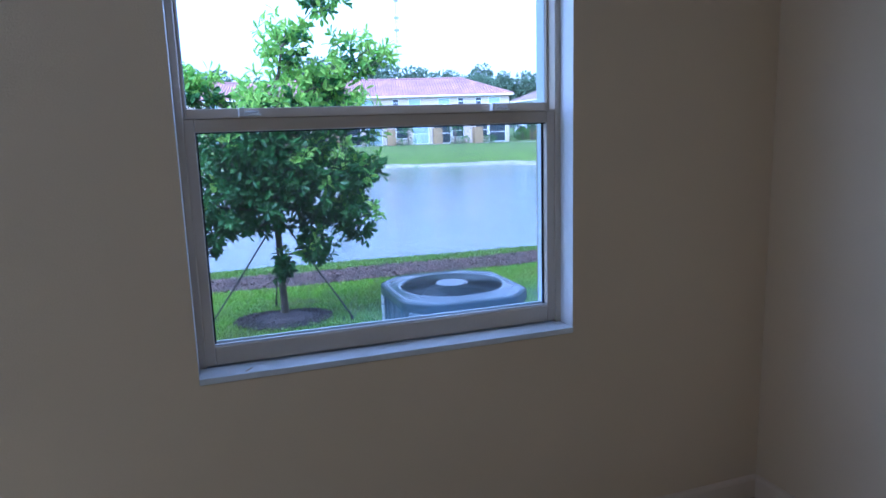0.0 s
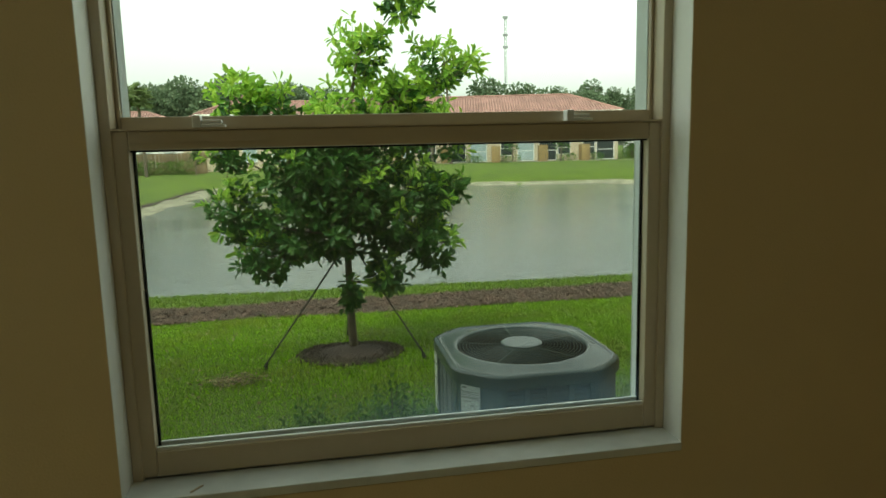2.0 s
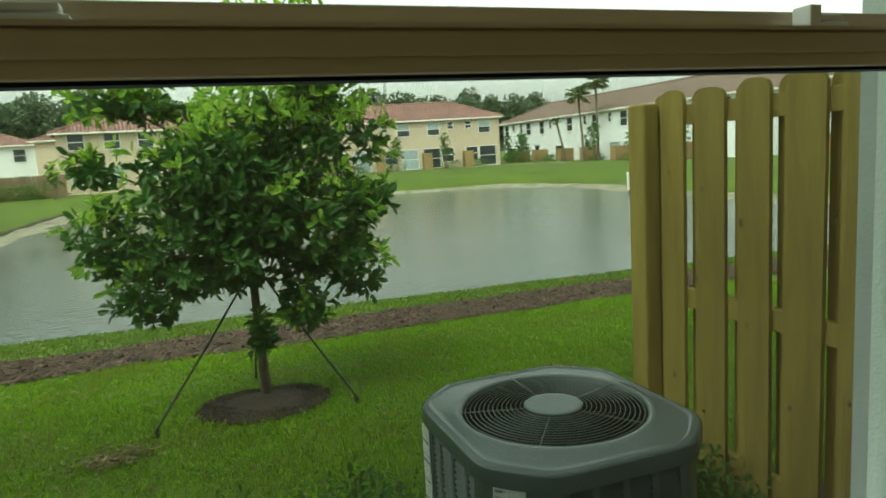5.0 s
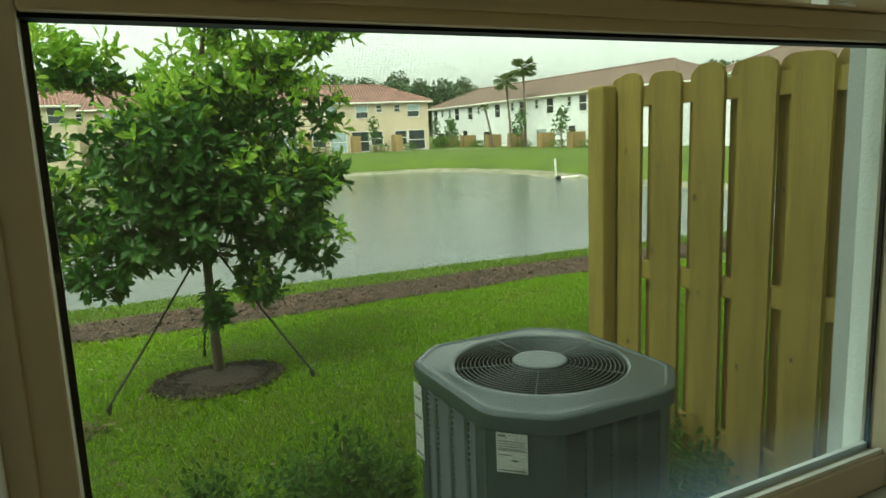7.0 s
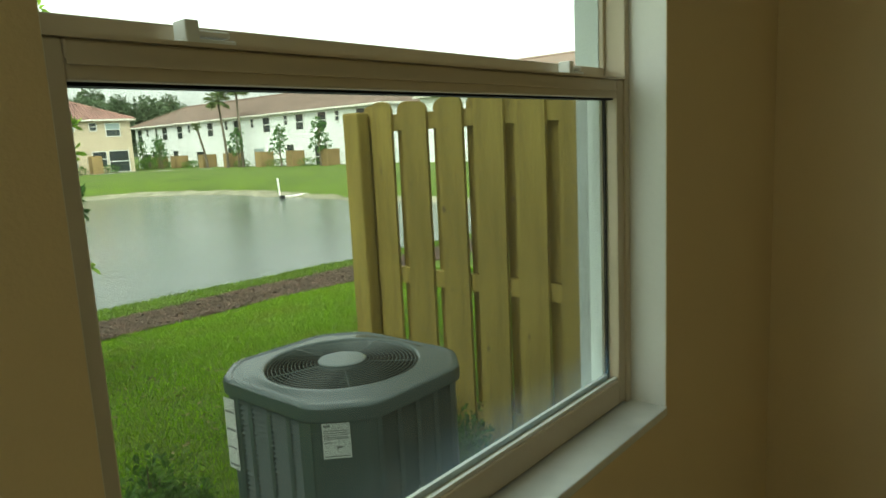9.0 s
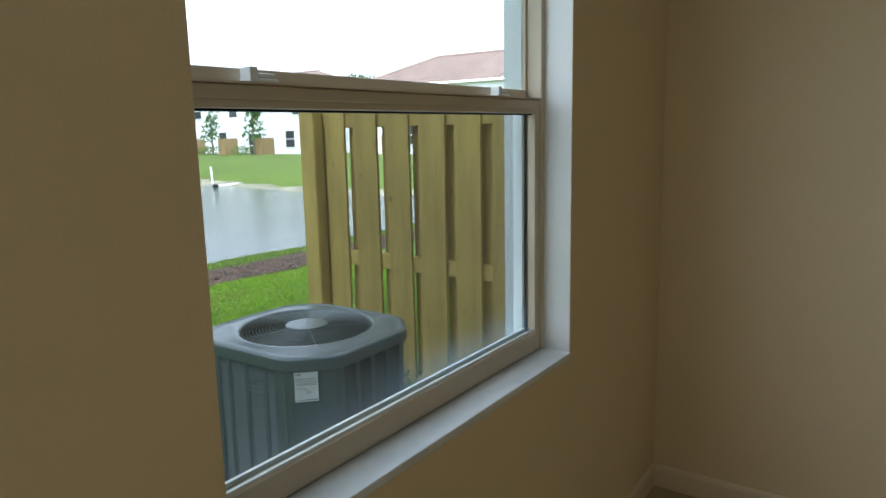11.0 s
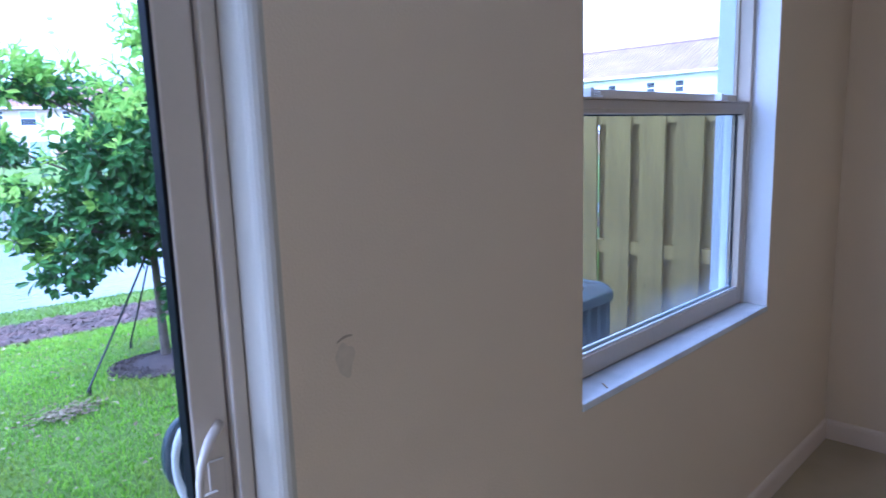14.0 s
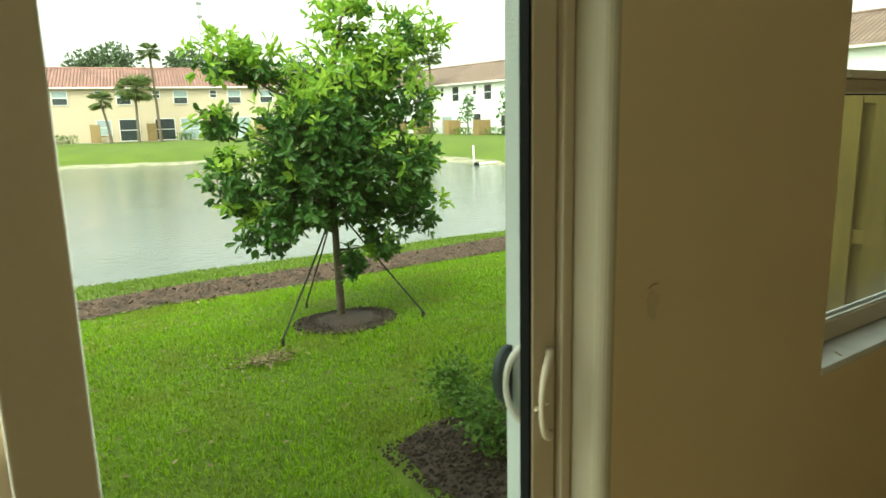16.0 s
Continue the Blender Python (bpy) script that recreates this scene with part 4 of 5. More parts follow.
def young_tree():
    t = thing("young_tree", "young broad-leaved tree with a dense green crown, strapped upright", "tree", Matrix.Translation(TREE))
    T = np.array(TREE)
    bm = bmesh.new()
    tube(bm, [(0, 0, -0.15), (0, 0, 0.02), (-0.01, 0, 0.4), (-0.015, 0.01, 0.95), (0.02, 0.02, 1.5), (0.06, 0.03, 2.1), (0.14, 0.02, 2.55), (0.42, 0.0, 2.85)], [0.05, 0.04, 0.033, 0.030, 0.024, 0.016, 0.010, 0.005], 9)
    part("trunk", bm, BARK, t, "slim grey-brown trunk", True)
    places, dirs, tips = [], [], []
    for i, (cx, cy, cz, rx, ry, rz) in enumerate(LOBES):
        c = np.array((cx, cy, cz)) - T
        z0 = max(0.3, min(c[2] * 0.82, 2.2)) if c[2] < 0.75 else max(0.95, min(c[2] * 0.8, 2.2))
        if i != 12:
            bm = bmesh.new()
            s = np.array((0.0, 0.01, z0))
            mid = s * 0.45 + c * 0.55 + np.array((0, 0, -0.05))
            tube(bm, [s, mid, c, c + (c - mid) * 0.4], [0.013, 0.009, 0.006, 0.003], 6)
            part("limb", bm, BARK, t)
        n = int(470 * (rx * ry * rz) ** 0.62 * (1.35 if i < 3 else 0.85)) + 10
        d = cloud_dirs(n)
        r = rng.uniform(0.35, 1.0, n) ** 0.5 * rng.uniform(0.85, 1.12, n)
        p = c + d * r[:, None] * np.array((rx, ry, rz))
        out = d * np.array((1, 1, 0.6)) + np.array((0, 0, 0.35)) + 0.35 * cloud_dirs(n)
        places.append(p)
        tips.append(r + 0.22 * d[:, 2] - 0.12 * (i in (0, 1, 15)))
        dirs.append(out / np.linalg.norm(out, axis=1, keepdims=True))
    places, dirs, tips = np.concatenate(places), np.concatenate(dirs), np.concatenate(tips)
    # each twig end carries a rosette of leaves
    k = 10
    P = np.repeat(places, k, axis=0)
    D = np.repeat(dirs, k, axis=0)
    jit = cloud_dirs(len(P))
    P = P + D * rng.uniform(-0.10, 0.03, len(P))[:, None] + 0.012 * jit
    L = D * rng.uniform(0.1, 0.9, len(P))[:, None] + jit * 0.85 + np.array((0, 0, -0.12))
    U = D + 0.4 * cloud_dirs(len(P))
    # outer and upper rosettes take the bright tone, as daylight would fall
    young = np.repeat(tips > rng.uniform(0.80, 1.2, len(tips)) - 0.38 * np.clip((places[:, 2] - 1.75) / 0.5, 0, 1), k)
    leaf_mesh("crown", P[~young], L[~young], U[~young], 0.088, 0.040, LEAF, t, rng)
    lit_leaves = leaf_mesh("lit_growth", P[young], L[young], U[young], 0.088, 0.037, LIT_YOUNG_LEAF, t, rng)
    tagged(lit_leaves, "bright yellow-green young and outer leaves, daylight painted in")
    bm = bmesh.new()
    sel = rng.choice(len(places), 420, replace=False)
    for p, d in zip(places[sel], dirs[sel]):
        tube(bm, [p - d * 0.20 - np.array((0, 0, 0.05)), p], [0.004, 0.002], 4)
    tagged(part("twigs", bm, BARK, t), kind="stuff")


young_tree()


def guy_strap(x, y, label):
    z = float(land(x, y))
    g = thing("guy_strap", label, "guy strap", group="straps staying the tree")
    a, b = Vector((0.535, 6.45, 0.87)), Vector((x, y, z + 0.03))
    bm = bmesh.new()
    tube(bm, [a, a.lerp(b, 0.5) - Vector((0, 0, 0.01)), b], [0.008] * 3, 6)
    part("strap", bm, STRAP, g)
    d = (b - a).normalized()
    bm = bmesh.new()
    tube(bm, [b - d * 0.04, b + Vector((0, 0, -0.16))], [0.014, 0.010], 8)
    part("stake", bm, STRAP, g)


guy_strap(-0.214, 5.985, "dark strap from the trunk to a stake in grass")
guy_strap(1.109, 5.948, "dark strap from the trunk to a stake in grass")
guy_strap(0.51, 7.15, "dark strap from the trunk to a stake in grass")


def chips(name, n, sampler, size, label, mat=None):
    """Bark chips lying at random."""
    xy = sampler(n)
    z = land(xy[:, 0], xy[:, 1]) + 0.02
    v, f = [], []
    ang = rng.uniform(0, 6.28, n)
    tilt = rng.normal(0, 0.35, (n, 2))
    ln = size * rng.uniform(0.6, 1.6, n)
    for i in range(n):
        c, s = math.cos(ang[i]), math.sin(ang[i])
        w = ln[i] * 0.32
        b = len(v)
        for (p, q, h) in ((-1, -1, 0), (1, -0.7, 0), (0.9, 1, 0), (-0.8, 0.8, 0), (-0.8, -0.7, 1), (0.8, -0.5, 1), (0.7, 0.7, 1), (-0.6, 0.6, 1)):
            x, y = p * ln[i] / 2, q * w
            v.append((xy[i, 0] + c * x - s * y, xy[i, 1] + s * x + c * y, z[i] + h * 0.01 + tilt[i, 0] * x + tilt[i, 1] * y))
        f += [(b + 4, b + 5, b + 6, b + 7), (b, b + 1, b + 5, b + 4), (b + 1, b + 2, b + 6, b + 5), (b + 2, b + 3, b + 7, b + 6), (b + 3, b, b + 4, b + 7)]
    return tagged(mesh_object(name, v, f, mat or CHIP), label, "mulch", kind="stuff")


def strip_points(n):
    x = rng.uniform(-6.5, 12, n)
    return np.column_stack([x, 8.60 + rng.uniform(-0.05, 1.2, n)])


BED = (0.50, 6.28, 0.44, 0.36)


def ring_points(n):
    a, r = rng.uniform(0, 6.283, n), np.sqrt(rng.uniform(0, 1.08, n))
    return np.column_stack([BED[0] + BED[2] * r * np.cos(a), BED[1] + BED[3] * r * np.sin(a)])


def in_house_bed(x, y):
    return (x > -0.42 + 0.12 * np.sin(y * 3)) & (y < 4.12 - 0.10 * x + 0.1 * np.sin(x * 4)) & (y < 4.1)


def house_bed_points(n):
    p = np.column_stack([rng.uniform(-0.5, 2.25, n * 2), rng.uniform(2.26, 4.2, n * 2)])
    return p[in_house_bed(p[:, 0], p[:, 1])][:n]


# mounded soil of the tree ring and of the bed by the wall
bm = bmesh.new()
c = bm.verts.new((BED[0], BED[1], float(land(BED[0], BED[1])) + 0.05))
rings = []
for r, h in ((0.35, 0.045), (0.7, 0.03), (0.92, 0.012), (1.05, -0.03)):
    rings.append([bm.verts.new((BED[0] + BED[2] * r * math.cos(a) * (1 + 0.05 * math.sin(5 * a)), BED[1] + BED[3] * r * math.sin(a) * (1 + 0.05 * math.sin(3 * a)), float(land(BED[0], BED[1])) + h)) for a in np.linspace(0, 2 * math.pi, 36, endpoint=False)])
for k in range(36):
    bm.faces.new((c, rings[0][k], rings[0][(k + 1) % 36]))
    for a, b in zip(rings, rings[1:]):
        bm.faces.new((a[k], b[k], b[(k + 1) % 36], a[(k + 1) % 36]))
tagged(part("mulch_ring", bm, MULCH, smooth=True), "dark mulch ring heaped round the young tree", "mulch bed", kind="structure")
bm = bmesh.new()
bm.faces.new([bm.verts.new((x, y, -0.104)) for x, y in [(-0.42, 2.24), (3.2, 2.24), (3.2, 3.75), (2.3, 3.85), (1.2, 4.02), (0.4, 4.12), (-0.1, 4.15), (-0.36, 4.02), (-0.44, 3.6), (-0.34, 3.0)]])
tagged(part("mulch_bed", bm, MULCH), "dark mulch bed along the house wall", "mulch bed", kind="structure")
chips("mulch_chips", 17000, strip_points, 0.055, "loose brown bark chips on the mulch strip")
chips("mulch_chips", 2200, ring_points, 0.028, "loose dark bark chips round the tree", DARK_CHIP)
chips("mulch_chips", 9000, house_bed_points, 0.015, "loose dark bark chips in the wall bed", DARK_CHIP)


def litter(n, label):
    """Dry leaves: a small heap by a stake, the rest strewn on the lawn."""
    k = n // 5
    p = np.concatenate([np.column_stack([rng.normal(-0.42, 0.12, k), rng.normal(5.72, 0.06, k)]), np.column_stack([rng.uniform(-4, 3, n - k), rng.uniform(4.4, 8.4, n - k)])])
    q = np.column_stack([p, land(p[:, 0], p[:, 1]) + rng.uniform(0.02, 0.05, n)])
    d = cloud_dirs(n) * np.array((1, 1, 0.25))
    tagged(leaf_mesh("leaf_litter", q, d, np.tile((0.0, 0.0, 1.0), (n, 1)) + 0.5 * cloud_dirs(n), 0.038, 0.02, DRY_LEAF, None, rng), label, "leaf litter", kind="stuff")


litter(1100, "dry pale leaves strewn on the lawn")


def grass(name, n, x0, x1, y0, y1, length, width, label, mat=None):
    """Blades of grass: bent three-cornered blades."""
    p = np.column_stack([rng.uniform(x0, x1, n), rng.uniform(y0, y1, n)])
    x, y = p[:, 0], p[:, 1]
    ok = ~in_house_bed(x, y) & (((x - BED[0]) / BED[2]) ** 2 + ((y - BED[1]) / BED[3]) ** 2 > rng.uniform(0.85, 1.1, n))
    ok &= ~((y > 8.57 + rng.uniform(-0.08, 0.05, n)) & (y < 9.80 + rng.uniform(-0.12, 0.12, n)) & (x > -9) & (x < 14))
    ok &= (pond_distance(x, y) > 0.05) & ~((y < 2.3) & (x > -9))
    patch = np.array([noise.noise((a * 0.9, b * 0.9, 0.0)) for a, b in p])
    ok &= patch > -0.7 + rng.uniform(-0.2, 0.1, n)
    p, patch = p[ok], patch[ok]
    n = len(p)
    z = land(p[:, 0], p[:, 1]) - 0.004
    a = rng.uniform(0, 6.283, n)
    L = length * rng.uniform(0.5, 1.3, n) * (1 + 0.5 * patch)
    lean = rng.uniform(0.2, 1.1, n)
    c, s = np.cos(a), np.sin(a)
    w = width * rng.uniform(0.7, 1.3, n)
    base = np.column_stack([p, z])
    side = np.column_stack([-s * w, c * w, np.zeros(n)])
    mid = base + np.column_stack([c * L * lean * 0.35, s * L * lean * 0.35, L * 0.55])
    tip = base + np.column_stack([c * L * lean, s * L * lean, L * (0.95 - 0.4 * lean)])
    v = np.stack([base - side, base + side, mid + side * 0.8, tip, mid - side * 0.8], 1).reshape(-1, 3)
    b = (np.arange(n) * 5)[:, None]
    f = np.concatenate([b + np.array([[0, 1, 2, 4]])]).tolist() + (b + np.array([[4, 2, 3]])).tolist()
    return tagged(mesh_object(name, v.tolist(), f, mat or GRASS), label, "grass", kind="stuff")


grass("lawn_grass", 265000, -6.0, 7.0, 2.3, 9.0, 0.050, 0.0034, "short coarse green lawn grass")
grass("lawn_grass", 52000, -9, 14, 8.6, 13.2, 0.07, 0.006, "green grass on the slope to the pond", BANK_GRASS)
grass("lawn_grass", 9000, -12, 26, 13, 20, 0.08, 0.012, "green grass on the far pond bank", BANK_GRASS)


def shrub(x, y, h, r, n, label, z0=-0.1):
    s = thing("shrub", label, "shrub", Matrix.Translation((x, y, z0)), group="shrubs along the house")
    bm = bmesh.new()
    tips, dirs = [], []
    for k in range(14):
        a, e = rng.uniform(0, 6.283), rng.uniform(0.15, 0.95)
        tip = np.array((r * e * math.cos(a), r * e * math.sin(a), h * rng.uniform(0.6, 1.0) * (1.05 - 0.35 * e)))
        tube(bm, [(0, 0, -0.03), tip * np.array((0.45, 0.45, 0.55)), tip], [0.006, 0.004, 0.002], 5)
        m = n // 14
        t = rng.uniform(0.25, 1.05, m)[:, None]
        tips.append(tip * t * np.array((1, 1, 1)) + rng.normal(0, 0.045, (m, 3)))
        dirs.append(cloud_dirs(m) + np.array((math.cos(a) * 0.6, math.sin(a) * 0.6, 0.5)))
    part("stems", bm, BARK, s)
    leaf_mesh("foliage", np.concatenate(tips), np.concatenate(dirs), cloud_dirs(sum(len(t) for t in tips)) + np.array((0, 0, 1.0)), 0.036, 0.018, SHRUB_LEAF, s, rng)
    return s


for x, y, h, r in ((0.60, 3.66, 0.62, 0.20), (0.38, 3.72, 0.40, 0.26), (0.02, 3.62, 0.36, 0.25), (0.84, 3.98, 0.34, 0.22), (0.54, 4.10, 0.30, 0.28), (0.22, 4.18, 0.28, 0.30), (-0.10, 3.05, 0.36, 0.25), (0.25, 2.75, 0.36, 0.26)):
    shrub(x, y, h, r, 1050, "low leafy green shrub in dark mulch by the wall")
for x, y, h, r in ((2.05, 3.72, 0.42, 0.22), (2.0, 3.3, 0.34, 0.22), (1.95, 2.85, 0.34, 0.24)):
    shrub(x, y, h, r, 1100, "low leafy green shrub at the fence's foot")


# ---- far houses ----
def slope_uv(me):
    """UVs in metres: u along the eave, v up the slope."""
    uv = me.uv_layers.new(name="UVMap")
    for poly in me.polygons:
        n = poly.normal
        e = Vector((0, 0, 1)).cross(n)
        e = e.normalized() if e.length > 1e-4 else Vector((1, 0, 0))
        up = n.cross(e)
        for li in poly.loop_indices:
            co = me.vertices[me.loops[li].vertex_index].co
            uv.data[li].uv = (co.dot(e), co.dot(up))


def far_window(parent, u, z, w, h, pane=None, bars=1, blind=0.0):
    bm = bmesh.new()
    f = 0.07
    for r in ((-w / 2 - f, w / 2 + f, -0.07, 0, h / 2, h / 2 + f), (-w / 2 - f, w / 2 + f, -0.09, 0, -h / 2 - f, -h / 2), (-w / 2 - f, -w / 2, -0.07, 0, -h / 2, h / 2), (w / 2, w / 2 + f, -0.07, 0, -h / 2, h / 2)):
        box(bm, *r)
    for k in range(bars):
        if w > h * 1.1:
            box(bm, -0.03, 0.03, -0.06, 0, -h / 2, h / 2)
        else:
            box(bm, -w / 2, w / 2, -0.06, 0, -0.035, 0.035)
    ob = part("window", bm, FAR_FRAME, parent)
    ob.matrix_basis = Matrix.Translation((u, 0, z))
    part("pane", boxes((-w / 2, w / 2, -0.03, -0.005, -h / 2, h / 2)), pane or FAR_PANE, ob)
    if blind:
        part("blind", boxes((-w / 2, w / 2, -0.036, -0.031, h * (0.5 - blind), h / 2)), BLIND_PANE, ob, "pale drawn blind")
    return ob


def townhouse(label, m, length, depth, base, eave, ridge, wall_mat, roof_mat, group="houses across the pond"):
    """Two storeys, stucco, hipped tile roof. Local x runs along the front, y back from it."""
    h = thing("townhouse", label, "house", m, group)
    part("wall", boxes((0, length, 0, depth, base, eave)), wall_mat, h)
    o = 0.45
    bm = bmesh.new()
    run = depth / 2 + o
    lo = [bm.verts.new(p) for p in ((-o, -o, eave), (length + o, -o, eave), (length + o, depth + o, eave), (-o, depth + o, eave))]
    hi = [bm.verts.new((-o + run, depth / 2, ridge)), bm.verts.new((length + o - run, depth / 2, ridge))]
    for f in ((lo[0], lo[1], hi[1], hi[0]), (lo[2], lo[3], hi[0], hi[1]), (lo[1], lo[2], hi[1]), (lo[3], lo[0], hi[0]), lo[::-1]):
        bm.faces.new(f)
    bmesh.ops.recalc_face_normals(bm, faces=bm.faces[:])
    roof = part("roof", bm, roof_mat, h)
    slope_uv(roof.data)
    bm = bmesh.new()
    for a, b in (((-o, -o, eave), (-o + run, depth / 2, ridge)), ((length + o, -o, eave), (length + o - run, depth / 2, ridge)), ((-o + run, depth / 2, ridge), (length + o - run, depth / 2, ridge))):
        tube(bm, [a, b], [0.13, 0.13], 6)
    part("ridge_tiles", bm, roof_mat, roof)
    part("fascia", boxes((-o, length + o, -o - 0.03, -o + 0.02, eave - 0.13, eave + 0.03), (-o - 0.03, -o + 0.02, -o, depth + o, eave - 0.13, eave + 0.03), (length + o - 0.02, length + o + 0.03, -o, depth + o, eave - 0.13, eave + 0.03)), CREAM_TRIM, h)
    return h


def patio_door(h, u, base, w=1.8, pane=None):
    ob = far_window(h, u, base + 1.05, w, 2.05, pane)
    return ob


def privacy_screen(h, u, base, length=2.2, height=1.75):
    """Board screen standing out from a wall between two patios."""
    bm = bmesh.new()
    n = int(length / 0.16)
    for k in range(n):
        box(bm, -0.02, 0.02, -0.15 - k * 0.16 - 0.15, -0.15 - k * 0.16, 0, height - (0.04 if k % 2 else 0))
    box(bm, -0.05, 0.05, -0.2 - n * 0.16, -0.1 - n * 0.16, 0, height + 0.05)
    for k in range(5):
        box(bm, 0.05 + k * 0.16, 0.2 + k * 0.16, -0.18 - n * 0.16, -0.14 - n * 0.16, 0, height)
    ob = part("privacy_screen", bm, CEDAR, h, "orange-brown wooden patio screen")
    ob.matrix_basis = Matrix.Translation((u, 0, base))


YB = 0.08
yellow = townhouse("long yellow stucco townhouse row with red tile roof", pose(1.3, 77.9, 0, 0, 0, -11.97) @ pose(-16, 0, 0), 48.3, 9.5, YB - 1.0, 5.3, 7.45, YELLOW_STUCCO, ROOF_RED)
for u in (-11.5, -6.0, -0.2, 5.4, 11.0, 16.3, 21.6, 24.9, 30.6):
    far_window(yellow, u + 16, 4.3, 1.25, 1.25, blind=0.52)
for u in (-8.8, -3.2, 2.8, 8.8, 14.0, 19.5, 26.8, 28.8):
    far_window(yellow, u + 16, 4.6, 0.6, 0.7)
for u in (-8.0, 0.2, 9.0, 20.1, 26.4, 29.1):
    far_window(yellow, u + 16, 1.42, 1.25, 1.4, BLIND_PANE if u in (9.0, 0.2) else None)
for u in (-5.0, 3.5, 11.3, 14.6, 24.6, 30.9):
    patio_door(yellow, u + 16, YB)
for u in (17.0, 22.2):
    patio_door(yellow, u + 16, YB, 1.7, BLIND_PANE)
for u in (-6.9, 1.9, 7.9, 12.9, 18.4, 23.5, 28.0):
    privacy_screen(yellow, u + 16, YB - 0.1)

WB = -0.4
white = townhouse("long white stucco townhouse row with brown tile roof", pose(41, 87, 0, 0, 0, -90), 44.5, 9.5, WB - 1.0, 5.0, 7.3, FAR_WHITE_STUCCO, ROOF_BROWN)
for y in (85.8, 79.6, 76.1, 69.6, 64.4, 59.3, 54.0, 50.7, 45.5):
    far_window(white, 87 - y, 3.98, 1.1, 1.4)
for y in (83.8, 81.6, 74.0, 66.4, 61.7, 56.1, 48.6, 44.0):
    far_window(white, 87 - y, 4.25, 0.5, 0.85)
for y in (82.5, 77.5, 66.0, 55.7, 46.5):
    far_window(white, 87 - y, 1.2, 1.1, 1.4)
for y, p in ((72.0, None), (60.9, BLIND_PANE), (51.1, None), (84.5, None)):
    patio_door(white, 87 - y, WB, 1.8, p)
for y in (79.3, 74.7, 68.8, 64.0, 58.4, 53.5, 48.5):
    privacy_screen(white, 87 - y, WB, 2.2, 1.75)
white2 = townhouse("nearer white stucco townhouse row with brown tile roof", pose(41, 38.5, 0, 0, 0, -90), 38, 9.5, WB - 1.0, 5.1, 7.5, FAR_WHITE_STUCCO, ROOF_BROWN)
for y in (35, 30.5, 26.5, 23.6, 21.6, 17.0, 12.0):
    far_window(white2, 38.5 - y, 4.2, 0.55, 0.7)
for y in (33, 28.5, 19.5, 14.5):
    far_window(white2, 38.5 - y, 1.35, 1.1, 1.4)
for y in (31, 25, 16.5):
    patio_door(white2, 38.5 - y, WB)
for y in (34.2, 27.3, 22.7, 15.5):
    privacy_screen(white2, 38.5 - y, WB)

corner = townhouse("cream stucco townhouse with red tile roof behind the tree", pose(-10.2, 67, 0, 0, 0, 6), 8.5, 9, -0.8, 5.2, 7.2, YELLOW_STUCCO, ROOF_RED)
for u in (1.5, 4.3, 7.0):
    far_window(corner, u, 4.4, 1.2, 1.3)
    far_window(corner, u, 1.5, 1.2, 1.4, BLIND_PANE)
left_row = townhouse("white stucco townhouse row with red tile roof", pose(-43, 84, 0, 0, 0, 5), 28, 9, -0.8, 5.2, 6.9, FAR_WHITE_STUCCO, ROOF_RED)
for u in (2.5, 6, 9.5, 13, 16.5, 20, 23.5, 26.3):
    far_window(left_row, u, 4.1, 1.1, 1.3)
    far_window(left_row, u, 1.2, 1.2, 1.4, BLIND_PANE)


def board_fence(x0, y0, x1, y1, h, label):
    z = float(land((x0 + x1) / 2, (y0 + y1) / 2))
    f = thing("board_fence", label, "fence")
    L = math.hypot(x1 - x0, y1 - y0)
    m = Matrix.Translation((x0, y0, z - 0.1)) @ Matrix.Rotation(math.atan2(y1 - y0, x1 - x0), 4, "Z")
    n = int(L / 0.3)
    first = part("board", boxes((0, 0.28, -0.02, 0.02, 0, h)), WEATHERED, f)
    for k in range(n):
        ob = first if k == 0 else new("board", first.data)
        ob.parent = f
        ob.matrix_basis = m @ Matrix.Translation((k * 0.3, 0, random.uniform(-0.02, 0.02)))
    b = part("rail", boxes((0, L, 0.02, 0.08, h * 0.75, h * 0.75 + 0.1), (0, L, 0.02, 0.08, 0.3, 0.4)), WEATHERED, f)
    b.matrix_basis = m


board_fence(-30, 60.5, -9, 63.5, 1.9, "weathered brown board fence behind the far lawn")


# ---- far trees ----
def crown_mesh(blobs, n, size, mat, name="crown"):
    P, D = [], []
    for cx, cy, cz, r in blobs:
        d = cloud_dirs(n)
        P.append(np.array((cx, cy, cz)) + d * (r * rng.uniform(0.55, 1.05, n)[:, None]) * np.array((1, 1, 0.75)))
        D.append(d + 0.6 * cloud_dirs(n))
    P, D = np.concatenate(P), np.concatenate(D)
    ob = leaf_mesh(name, P, D, cloud_dirs(len(P)) + np.array((0, 0, 0.7)), size, size * 0.75, mat, None, rng)
    return ob


